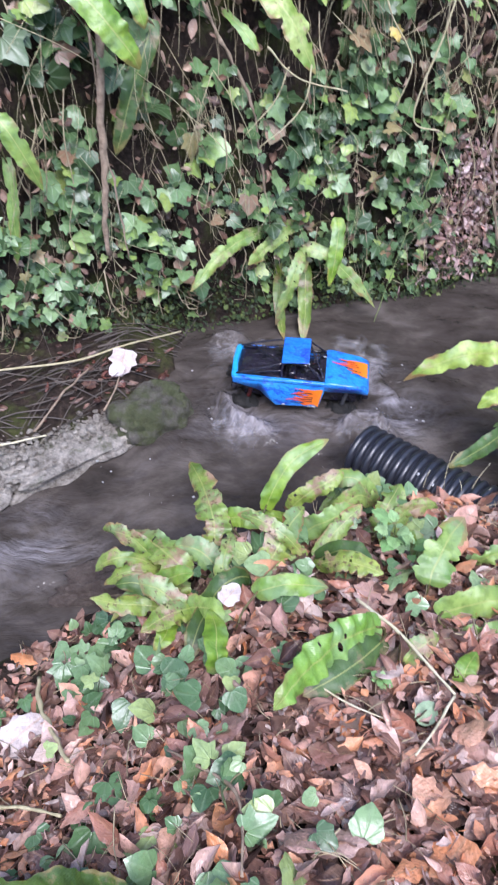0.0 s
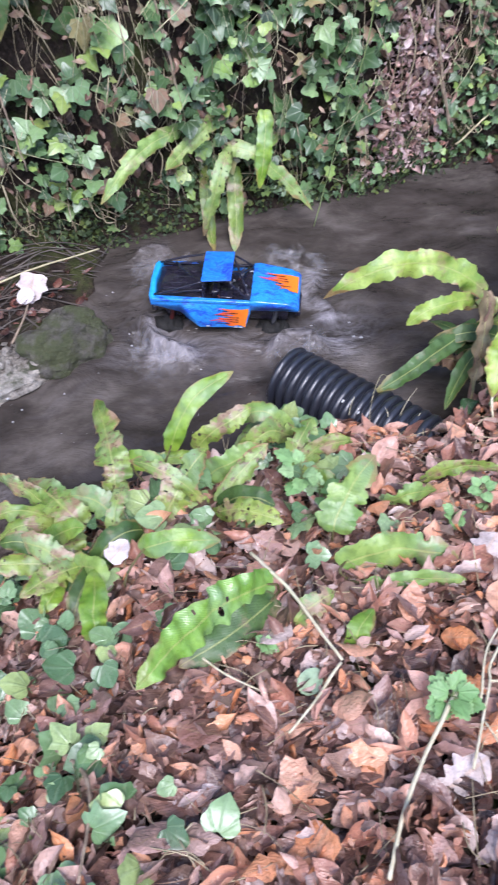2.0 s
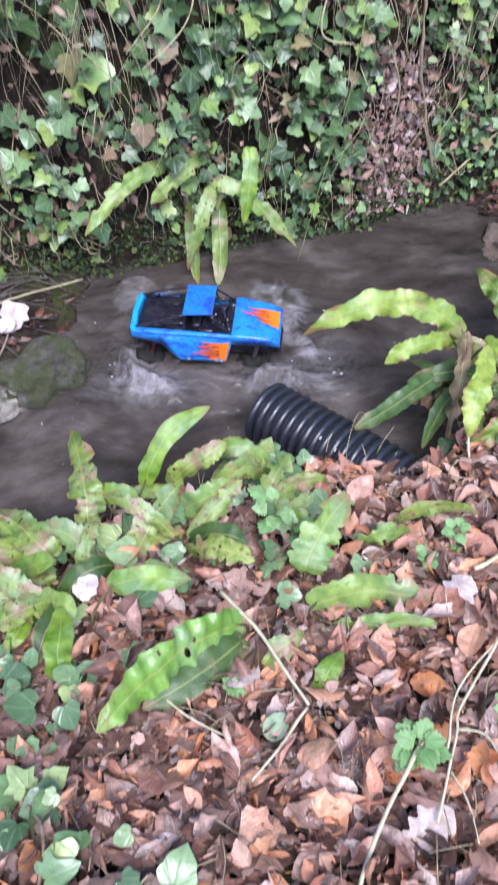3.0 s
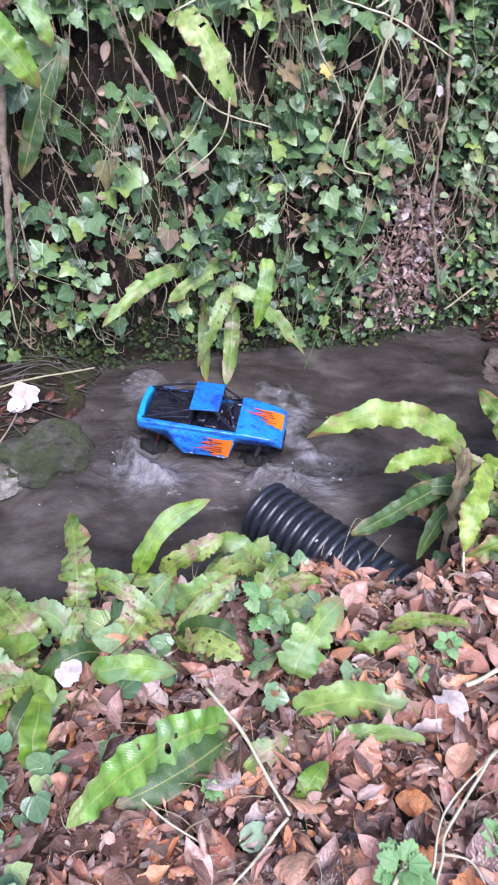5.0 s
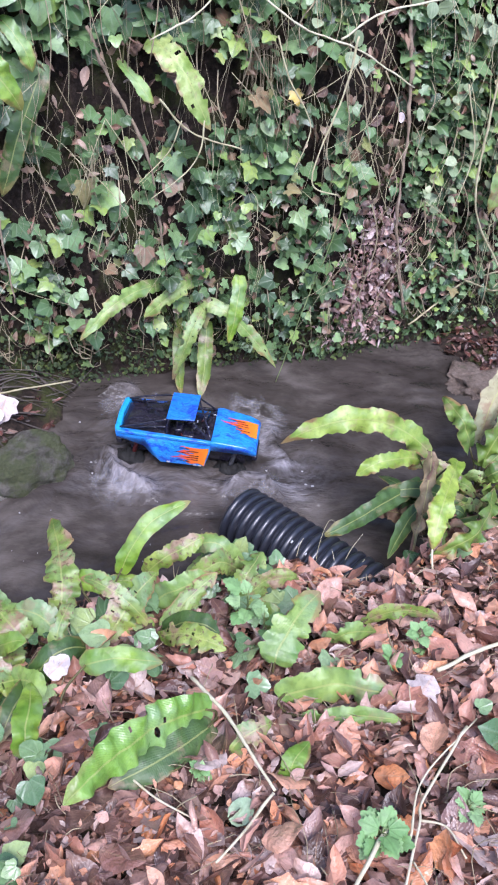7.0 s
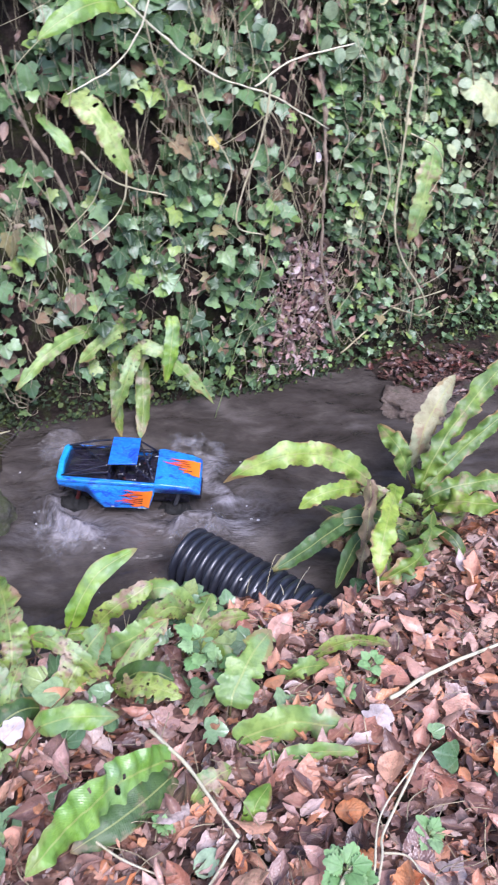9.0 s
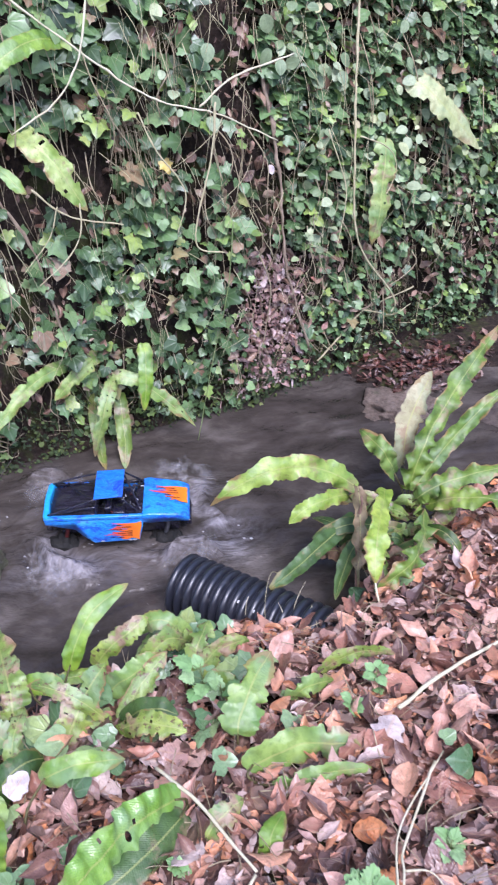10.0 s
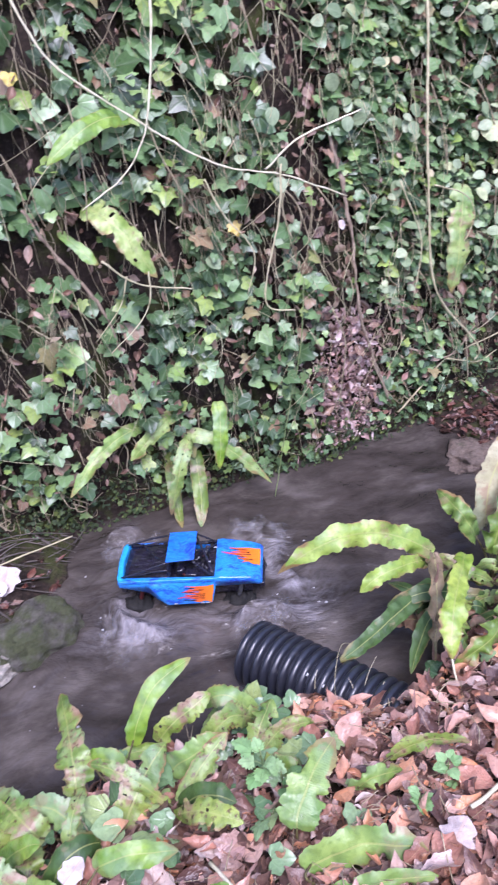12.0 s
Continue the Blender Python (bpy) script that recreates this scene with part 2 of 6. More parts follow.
def soil_mat():
    m = Nodes("stream_soil")
    pos = m.position()
    a = m.noise(pos, 9, 6, 0.7)
    b = m.noise(pos, 70, 5, 0.7)
    col = m.ramp(b, [(0.25, (0.012, 0.008, 0.006)), (0.5, (0.036, 0.024, 0.018)), (0.75, (0.100, 0.066, 0.048))])
    col = m.mix(m.ramp(a, [(0.50, 0.0), (0.64, 0.65)]), col, (0.075, 0.095, 0.020))
    m.bump(m.math("ADD", b, m.math("MULTIPLY", m.noise(pos, 300, 3), 0.5)), 0.9, 0.012)
    return m.set(Base_Color=col, Roughness=0.85, Specular_IOR_Level=0.3)


M_SOIL = soil_mat()


def stone_mat(name, a, b, moss):
    m = Nodes(name)
    pos = m.position()
    n = m.math("ADD", m.math("MULTIPLY", m.noise(pos, 17, 4, 0.6), 0.45), m.math("MULTIPLY", m.noise(pos, 85, 6, 0.75), 0.55))
    col = m.ramp(n, [(0.36, a), (0.62, b)])
    green = m.ramp(m.noise(pos, 16, 5, 0.65), [(0.62 - 0.3 * moss, 0.0), (0.75 - 0.25 * moss, 0.9)])
    col = m.mix(green, col, m.mix(m.noise(pos, 120, 3), (0.045, 0.062, 0.018), (0.20, 0.22, 0.10)))
    m.bump(m.math("ADD", n, m.noise(pos, 160, 5, 0.75)), 1.0, 0.016)
    return m.set(Base_Color=col, Roughness=0.6, Specular_IOR_Level=0.45)


M_MOSS_STONE = stone_mat("mossy_stone", (0.08, 0.07, 0.055), (0.30, 0.27, 0.23), 0.72)
M_PALE_STONE = stone_mat("pale_stone", (0.13, 0.10, 0.075), (0.86, 0.78, 0.68), 0.16)
M_BROWN_STONE = stone_mat("brown_stone", (0.08, 0.055, 0.045), (0.24, 0.19, 0.16), 0.05)


def water_mat():
    m = Nodes("muddy_water")
    pos = m.position()
    att = m.tree.nodes.new("ShaderNodeAttribute")
    att.attribute_name = "foam"
    churn = att.outputs["Fac"]
    warp = m.mix(0.10, pos, m.noise(pos, 5, 2, 0.5, True), "ADD")
    long_warp = m.stretch(warp, (1.0, 1.7, 1.0), -0.46)
    silt = m.noise(long_warp, 5, 5, 0.6)
    col = m.ramp(silt, [(0.32, (0.034, 0.028, 0.024)), (0.5, (0.070, 0.058, 0.050)), (0.7, (0.145, 0.124, 0.109))])
    bent = m.mix(0.22, pos, m.noise(pos, 4, 2, 0.5, True), "ADD")
    swirl = m.noise(m.stretch(bent, (0.7, 3.0, 1.0), 0.30), 15, 6, 0.68)
    threads = m.math("SUBTRACT", 1.0, m.math("MULTIPLY", m.math("ABSOLUTE", m.math("SUBTRACT", m.noise(m.stretch(bent, (0.8, 1.9, 1.0), -0.5), 11, 4, 0.6), 0.5)), 9.0))
    foam = m.math("ADD", m.ramp(m.math("MULTIPLY", swirl, churn), [(0.31, 0.0), (0.62, 0.66)]), m.math("MULTIPLY", m.math("MAXIMUM", threads, 0.0), m.math("MULTIPLY", m.math("MULTIPLY", churn, churn), 0.34)))
    col = m.mix(foam, col, (0.42, 0.39, 0.41))
    h = m.math("ADD", m.math("MULTIPLY", m.noise(long_warp, 7, 1, 0.5), 1.0), m.math("MULTIPLY", m.noise(warp, 22, 2, 0.5), m.math("ADD", 0.22, m.math("MULTIPLY", churn, 0.5))))
    h = m.math("ADD", h, m.math("MULTIPLY", m.noise(m.stretch(bent, (0.8, 2.0, 1.0), 0.2), 38, 3, 0.6), m.math("ADD", 0.10, m.math("MULTIPLY", churn, 0.25))))
    m.bump(h, 0.8, 0.032)
    return m.set(Base_Color=col, Roughness=m.math("ADD", 0.07, m.math("MULTIPLY", foam, 0.4)), IOR=1.33)


M_WATER = water_mat()


def corrugated_mat():
    m = Nodes("black_drain_plastic")
    pos = m.position()
    n = m.noise(pos, 45, 6, 0.7)
    dirt = m.ramp(n, [(0.54, 0.0), (0.80, 0.5)])
    col = m.mix(dirt, (0.022, 0.024, 0.034), (0.105, 0.102, 0.106))
    m.bump(m.noise(pos, 200, 3), 0.08, 0.001)
    return m.set(Base_Color=col, Roughness=m.math("ADD", 0.30, m.math("MULTIPLY", dirt, 0.4)), Specular_IOR_Level=0.9)


M_PIPE = corrugated_mat()


def paint_mat(name, a, b, scale, rough, scratch=0.7):
    """Glossy paint in two shades with brush strokes and scratches."""
    m = Nodes(name)
    pos = m.place()
    bent = m.mix(0.05, pos, m.noise(pos, 16, 2, 0.5, True), "ADD")
    n = m.noise(m.stretch(bent, (1.0, 2.2, 2.2), 0.6), scale, 4, 0.6)
    col = m.mix(m.ramp(n, [(0.40, 0.0), (0.50, 1.0)]), a, b)
    for turn, bright in ((0.5, True), (-0.9, False), (1.5, True)):
        line = m.math("ABSOLUTE", m.math("SUBTRACT", m.noise(m.stretch(bent, (0.6, 3.4, 2.0), turn), scale * 1.6, 3, 0.6), 0.5))
        tone = tuple(min(1.0, c * 1.5 + 0.05) for c in b) if bright else tuple(c * 0.35 for c in a)
        col = m.mix(m.ramp(line, [(0.006, scratch), (0.022, 0.0)]), col, tone)
    m.bump(m.noise(pos, 300, 2), 0.08, 0.001)
    return m.set(Base_Color=col, Roughness=rough, Coat_Weight=0.6, Coat_Roughness=0.12)


def flame_mat(name, tail, head):
    """Flame paint that goes from pinkish red at its tail to orange at its head, along the truck."""
    m = Nodes(name)
    pos = m.place()
    x = m.tree.nodes.new("ShaderNodeSeparateXYZ")
    m.put(x.inputs[0], pos)
    s = m.math("DIVIDE", m.math("SUBTRACT", x.outputs[0], tail), head - tail)
    s = m.math("ADD", s, m.math("MULTIPLY", m.math("SUBTRACT", m.noise(pos, 120, 3), 0.5), 0.5))
    col = m.ramp(s, [(0.0, (0.62, 0.07, 0.24)), (0.35, (0.85, 0.10, 0.05)), (0.7, (0.95, 0.19, 0.015)), (1.0, (0.92, 0.25, 0.02))])
    return m.set(Base_Color=col, Roughness=0.35, Coat_Weight=0.5, Coat_Roughness=0.15)


M_BLUE = paint_mat("blue_body_paint", (0.018, 0.085, 0.66), (0.018, 0.270, 0.80), 24, 0.32, 0.5)
M_ROOF = paint_mat("blue_roof_paint", (0.020, 0.065, 0.68), (0.015, 0.20, 0.80), 12, 0.32, 0.4)
M_CYAN = paint_mat("light_blue_paint", (0.010, 0.29, 0.82), (0.02, 0.40, 0.88), 26, 0.32, 0.3)
M_HOOD_FLAME = flame_mat("hood_flame_paint", 0.075, 0.165)
M_SIDE_FLAME = flame_mat("side_flame_paint", -0.036, 0.055)
M_BLACK = paint_mat("black_body_paint", (0.005, 0.005, 0.009), (0.016, 0.013, 0.026), 30, 0.25, 0.3)
M_RUBBER = plain_mat("tyre_rubber", (0.008, 0.008, 0.008), (0.024, 0.022, 0.020), 60, 0.7, 0.5)
M_RIM = plain_mat("grey_rim", (0.05, 0.05, 0.055), (0.12, 0.12, 0.13), 50, 0.35)
M_RED = plain_mat("red_plastic", (0.05, 0.008, 0.008), (0.13, 0.018, 0.016), 60, 0.4)
M_WHITE_MARK = plain_mat("white_mark", (0.45, 0.45, 0.47), (0.65, 0.65, 0.66), 60, 0.5, 0.05)


def splash_mat():
    m = Nodes("splashed_water")
    pos = m.position()
    streak = m.noise(pos, 34, 5, 0.65)
    att = m.tree.nodes.new("ShaderNodeAttribute")
    att.attribute_name = "thin"
    solid = m.math("MULTIPLY", m.ramp(streak, [(0.42, 0.0), (0.72, 0.55)]), m.math("SUBTRACT", 1.0, att.outputs["Fac"]))
    m.bump(streak, 0.5, 0.006)
    return m.set(Base_Color=(0.62, 0.59, 0.60), Roughness=0.3, Alpha=solid)


M_SPLASH = splash_mat()


# ---- builders ----
def link_mesh(name, me, material, parent=None, label=""):
    ob = new(name, me)
    if material is not None and not me.materials:
        me.materials.append(material)
    if parent is not None:
        ob.parent = parent
    if label:
        ob["label"] = label
    return ob


def part(name, bm, material, parent=None, label="", smooth=True):
    """One bmesh as one mesh object under a thing or under a part."""
    me = bpy.data.meshes.new(name)
    bmesh.ops.recalc_face_normals(bm, faces=bm.faces)
    for f in bm.faces:
        f.smooth = smooth
    bm.to_mesh(me)
    bm.free()
    return link_mesh(name, me, material, parent, label)


def thing(name, place, label, category, group="", kind=""):
    ob = new(name)
    ob.location = place
    ob.empty_display_size = 0.02
    return tagged(ob, label, category, group, kind)


def local(parent, p):
    return Vector(p) - parent.location


def curve_points(ctrl, steps):
    """A smooth line through the control points (Catmull-Rom)."""
    c = [Vector(p) for p in ctrl]
    c = [c[0] * 2 - c[1]] + c + [c[-1] * 2 - c[-2]]
    out = []
    for i in range(1, len(c) - 2):
        for k in range(steps):
            t = k / steps
            a, b, d, e = c[i - 1], c[i], c[i + 1], c[i + 2]
            out.append(0.5 * (2 * b + (d - a) * t + (2 * a - 5 * b + 4 * d - e) * t * t + (3 * b - a - 3 * d + e) * t ** 3))
    out.append(c[-2])
    return out


def tube_into(bm, ctrl, r0, r1, seg=6, steps=5, wobble=0.0):
    pts = curve_points(ctrl, steps)
    rings = []
    for i, p in enumerate(pts):
        d = (pts[min(i + 1, len(pts) - 1)] - pts[max(i - 1, 0)]).normalized()
        a = d.cross(Vector((0.3, 0.2, 1)) if abs(d.z) < 0.9 else Vector((1, 0, 0))).normalized()
        b = d.cross(a)
        r = r0 + (r1 - r0) * i / (len(pts) - 1)
        r *= 1 + wobble * noise.noise(p * 60)
        off = Vector((noise.noise(p * 25), noise.noise(p * 25 + Vector((9, 0, 0))), noise.noise(p * 25 + Vector((0, 9, 0))))) * wobble * 2.5 * r
        rings.append([bm.verts.new(p + off + r * (math.cos(k * 6.2832 / seg) * a + math.sin(k * 6.2832 / seg) * b)) for k in range(seg)])
    for q, s in zip(rings, rings[1:]):
        for k in range(seg):
            bm.faces.new((q[k], q[(k + 1) % seg], s[(k + 1) % seg], s[k]))
    bm.faces.new(rings[0][::-1]), bm.faces.new(rings[-1])


def box_into(bm, lo, hi, bevel=0.0):
    m = Matrix.Translation([(a + b) / 2 for a, b in zip(lo, hi)]) @ Matrix.Diagonal([b - a for a, b in zip(lo, hi)] + [1])
    made = bmesh.ops.create_cube(bm, size=1.0, matrix=m)["verts"]
    if bevel:
        edges = list({e for v in made for e in v.link_edges})
        bmesh.ops.bevel(bm, geom=edges, offset=bevel, segments=2, affect="EDGES", profile=0.6)


def prism_into(bm, outline, axis, lo, hi, bevel=0.0):
    """A flat outline pushed through from lo to hi along an axis."""
    def at(p, w):
        return {"x": (w, p[0], p[1]), "y": (p[0], w, p[1]), "z": (p[0], p[1], w)}[axis]
    a = [bm.verts.new(at(p, lo)) for p in outline]
    b = [bm.verts.new(at(p, hi)) for p in outline]
    faces = [bm.faces.new(a), bm.faces.new(b[::-1])]
    n = len(outline)
    for i in range(n):
        faces.append(bm.faces.new((a[i], b[i], b[(i + 1) % n], a[(i + 1) % n])))
    if bevel:
        bmesh.ops.bevel(bm, geom=list({e for f in faces for e in f.edges}), offset=bevel, segments=2, affect="EDGES", profile=0.6)


# ---- the lie of the land: u runs along the stream, n across it to the far bank ----
CU, SU = 0.894, 0.447
NEAR_X = [-60, -3, -0.9, -0.6, -0.35, -0.15, 0.05, 0.2, 0.32, 0.42, 0.5, 0.75, 1.1, 1.6, 4, 60]
NEAR_Y = [-30.4, -1.9, -0.75, -0.52, -0.39, -0.29, -0.20, -0.235, -0.245, -0.19, -0.08, 0.09, 0.3, 0.6, 2.0, 30]
FAR_U = [-4, -1.2, -0.3, 0.15, 0.5, 1.0, 1.6, 4]
FAR_N = [0.25, 0.22, 0.19, 0.12, 0.03, 0.01, -0.07, -0.2]
BANK_D = [-0.1, -0.02, 0.0, 0.03, 0.05, 0.09, 0.15, 0.35, 0.60, 1.5, 60]
BANK_Z = [-0.1, -0.03, 0.0, 0.10, 0.40, 0.75, 1.08, 1.70, 2.10, 2.5, 4.0]


def to_un(x, y):
    return CU * (x + 0.13) + SU * (y - 0.44), -SU * (x + 0.13) + CU * (y - 0.44)


def to_xy(u, n):
    return -0.13 + CU * u - SU * n, 0.44 + SU * u + CU * n


def height(x, y):
    x, y = np.asarray(x, float), np.asarray(y, float)
    u, n = to_un(x, y)
    ragged = 0.016 * np.sin(9 * u + 2 * np.sin(5 * n)) + 0.011 * np.sin(23 * u + 3 * np.sin(11 * n + 1)) + 0.007 * np.sin(51 * u + 19 * n)
    far = np.interp(n + ragged * (n < 0.6) - np.interp(u, FAR_U, FAR_N), BANK_D, BANK_Z)
    e = np.minimum((-0.38 - u + 2 * ragged + 0.8 * n) * 0.7, n + ragged + 0.17 + 0.08 * np.minimum(0, u + 0.4) * 1.0 + 0.0)
    shelf = np.clip(e * 0.8, -0.1, 0.065)
    shoal = np.clip(np.minimum(np.minimum((u - 0.93 + 3 * ragged) * 0.4, (n + 0.30 - 2 * ragged) * 0.4), 0.012), -0.1, 0.012)
    d = np.interp(x, NEAR_X, NEAR_Y) - y + 1.2 * ragged * (np.abs(x) < 4)
    plane = 0.30 + 0.05 * np.clip(x, -3, 3) + 0.35 * (-0.78 - y) - 0.5 * np.clip(-0.2 - x, 0, 0.8)
    plane = np.clip(plane, 0.02, 0.62)
    near = np.where(d > 0, np.minimum(plane, d * 1.9), np.maximum(-0.1, d * 0.8))
    return np.maximum(np.maximum(np.maximum(far, near), np.maximum(shelf, shoal)), -0.08)


def slope_normal(x, y, e=0.02):
    gx = (height(x + e, y) - height(x - e, y)) / (2 * e)
    gy = (height(x, y + e) - height(x, y - e)) / (2 * e)
    n = np.stack([-gx, -gy, np.ones_like(gx)], -1)
    return n / np.linalg.norm(n, axis=-1, keepdims=True)


def bank_point(u, z, out):
    """A point of the far bank at the height z, out metres in front of its face."""
    d = np.interp(z, BANK_Z[2:], BANK_D[2:])
    n = np.interp(u, FAR_U, FAR_N) + d - out
    x, y = to_xy(u, n)
    return np.stack([x, y, z], -1)


def spread(lo, hi, step, reach, grow=1.35):
    """Even steps from lo to hi, then growing steps out to reach on both sides."""
    mid = list(np.arange(lo, hi + step / 2, step))
    s, a, b = step, [], []
    p = lo
    while p > -reach:
        s *= grow
        p -= s
        a.append(p)
    s, p = step, hi
    while p < reach:
        s *= grow
        p += s
        b.append(p)
    return np.array(a[::-1] + mid + b)


def sheet(name, xs, ys, zs, material):
    """A grid mesh from arrays of equal shape."""
    r, c = xs.shape
    idx = np.arange(r * c).reshape(r, c)
    faces = np.stack([idx[:-1, :-1], idx[:-1, 1:], idx[1:, 1:], idx[1:, :-1]], -1).reshape(-1, 4)
    me = bpy.data.meshes.new(name)
    me.from_pydata(np.stack([xs, ys, zs], -1).reshape(-1, 3).tolist(), [], faces.tolist())
    me.shade_smooth()
    return link_mesh(name, me, material)


def build_ground():
    us = spread(-1.7, 2.3, 0.022, 60)
    ns_near = np.arange(-2.0, -0.26, 0.022)
    ns_far = np.arange(-0.26, 0.72, 0.008)
    mid = np.concatenate([ns_near, ns_far])
    outer = spread(-2.0, 0.72, 0.05, 60)
    ns = np.concatenate([outer[outer < -2.01], mid, outer[outer > 0.74]])
    U, N = np.meshgrid(us, ns)
    X, Y = to_xy(U, N)
    Z = height(X, Y)
    flat_x, flat_y, flat_z = X.ravel(), Y.ravel(), Z.ravel()
    steep = np.clip(1 - slope_normal(flat_x, flat_y)[:, 2], 0, 1)
    for i in range(len(flat_x)):
        if abs(flat_x[i]) < 4 and abs(flat_y[i]) < 4:
            p = Vector((flat_x[i], flat_y[i], flat_z[i]))
            w = noise.fractal(p * 7, 0.9, 2.1, 5)
            flat_z[i] += 0.010 * w * (1 - steep[i])
            k = 0.028 * steep[i] * w
            flat_x[i] += SU * k
            flat_y[i] -= CU * k
    ob = sheet("ground", X, Y, flat_z.reshape(X.shape), M_SOIL)
    return tagged(ob, "dark damp soil banks and bed of a narrow stream", "ground", kind="structure")


build_ground()

TRUCK = Vector((-0.088, 0.207, 0.0))
WHEELS = [(-0.150, -0.044), (-0.156, 0.070), (0.114, -0.040), (0.122, 0.074)]


def build_water():
    us, ns = np.arange(-3.2, 4.0, 0.016), np.arange(-1.3, 0.34, 0.012)
    U, N = np.meshgrid(us, ns)
    X, Y = to_xy(U, N)
    Z = np.zeros_like(X)
    foam = np.zeros_like(X)
    def crest(x0, y0, x1, y1, bow, high, thick, froth):
        """A rolled wave along a bowed line, steep on one side."""
        nonlocal Z, foam
        dx, dy = x1 - x0, y1 - y0
        ln = math.hypot(dx, dy)
        a = ((X - x0) * dx + (Y - y0) * dy) / ln / ln
        c = (-(X - x0) * dy + (Y - y0) * dx) / ln - bow * 4 * a * (1 - a)
        along = np.clip(np.minimum(a, 1 - a) * 4 + 0.3, 0, 1)
        Z += high * along * np.exp(-(c / np.where(c > 0, thick * 0.45, thick)) ** 2) - 0.6 * high * along * np.exp(-((c - thick * 1.1) / (thick * 0.6)) ** 2)
        foam += froth * along * np.exp(-((c + thick * 1.3) / (thick * 1.6)) ** 2)

    # wakes beside the four wheels
    for wx, wy in WHEELS:
        dx, dy = X - (TRUCK.x + wx), Y - (TRUCK.y + wy)
        r = np.hypot(dx, dy)
        Z += 0.005 * np.exp(-(r / 0.16) ** 2) * np.cos(r * 62 + 1.5 * np.sin(3 * np.arctan2(dy, dx)))
        foam += 0.30 * np.exp(-(np.hypot(dx * 0.7 + 0.05, dy) / 0.12) ** 2)
    # rolled waves: by the near rear wheel, at the drain mouth, behind the far rear wheel and off the nose
    crest(-0.185, 0.060, -0.310, 0.190, 0.030, 0.046, 0.024, 0.40)
    crest(-0.150, 0.035, -0.300, 0.100, 0.030, 0.018, 0.018, 0.30)
    crest(0.150, 0.060, 0.010, 0.045, -0.050, 0.046, 0.022, 0.40)
    crest(-0.235, 0.420, -0.350, 0.420, -0.030, 0.022, 0.020, 0.55)
    crest(0.135, 0.330, 0.200, 0.180, -0.030, 0.020, 0.022, 0.55)
    # broken water: downstream of the truck, before the drain, off the nose, and the rush over the ledge
    for fx, fy, sx, sy, a in ((-0.16, 0.05, 0.14, 0.06, 0.25), (-0.36, 0.05, 0.16, 0.10, 0.32), (0.19, 0.10, 0.08, 0.13, 0.70), (0.12, 0.34, 0.10, 0.06, 0.65), (-0.31, 0.42, 0.08, 0.05, 0.45),
                              (0.0, 0.09, 0.12, 0.05, 0.45), (-0.66, -0.30, 0.20, 0.06, 0.48), (-0.74, -0.19, 0.14, 0.05, 0.50), (-0.85, -0.35, 0.25, 0.12, 0.5), (0.30, 0.18, 0.10, 0.10, 0.30)):
        foam += a * np.exp(-((X - fx) / sx) ** 2 - ((Y - fy) / sy) ** 2)
    for i in range(X.shape[0]):
        for j in range(X.shape[1]):
            p = Vector((X[i, j] * 6, Y[i, j] * 12, 0))
            Z[i, j] += 0.0022 * noise.noise(p) + 0.0022 * noise.noise(p * 3.1) * (1 + 3 * min(1, foam[i, j]))
    # the water drops a little past the ledge
    Z -= 0.03 * np.clip((-0.45 - X - 0.4 * Y) / 0.25, 0, 1)
    ob = sheet("water", X, Y, Z, M_WATER)
    att = ob.data.attributes.new("foam", "FLOAT", "POINT")
    att.data.foreach_set("value", np.clip(foam, 0, 1).ravel().astype(np.float32))
    return tagged(ob, "brown muddy stream water with ripples and foam", "water", kind="structure")


build_water()


# ---- leaf shapes: base at the origin, tip along y, upper side along z ----
def leaf_template(outline, mids, fold, bend, curl=0.0, twist=0.0):
    """outline: right half from base to tip; mids: heights on the midrib. Returns points, faces, uv."""
    half = list(outline)
    pts = [(0, m) for m in mids] + half + [(-a, b) for a, b in half]
    k, h = len(mids), len(half)
    faces = []
    for s in (0, 1):
        o = k + s * h
        chain = [0] + [o + i for i in range(h)] + [k - 1]
        # each midrib stretch takes the outline points that lie beside it
        ys = [pts[c][1] for c in chain]
        cut = [0]
        for m in range(1, k - 1):
            best = min(range(cut[-1] + 1, len(chain) - 1), key=lambda q: abs(ys[q] - mids[m]))
            cut.append(best)
        cut.append(len(chain) - 1)
        for m in range(k - 1):
            poly = ([m] if m else [0]) + [c for c in chain[cut[m]:cut[m + 1] + 1] if c not in (0, k - 1)] + [m + 1]
            if len(poly) >= 3:
                faces.append(poly if s == 0 else poly[::-1])
    xyz, uv = [], []
    for a, b in pts:
        z = fold * abs(a) + bend * (b - 0.5) ** 2 + curl * a * a + twist * a * (b - 0.4)
        xyz.append((a, b, z))
        uv.append((a + 0.5, b))
    return np.array(xyz), faces, np.array(uv)


IVY_LOBED = [(0.24, -0.05), (0.47, 0.10), (0.30, 0.34), (0.41, 0.56), (0.19, 0.66)]
IVY_WIDE = [(0.28, -0.03), (0.50, 0.20), (0.40, 0.44), (0.36, 0.60), (0.17, 0.80)]
IVY_FIVE = [(0.15, -0.10), (0.35, -0.12), (0.46, 0.02), (0.38, 0.13), (0.60, 0.36), (0.34, 0.43), (0.25, 0.58), (0.16, 0.78)]
IVY_BLUNT = [(0.20, -0.08), (0.45, -0.02), (0.47, 0.16), (0.54, 0.36), (0.37, 0.47), (0.28, 0.66), (0.13, 0.82)]
OVAL = [(0.22, 0.06), (0.38, 0.28), (0.40, 0.50), (0.32, 0.74), (0.15, 0.93)]
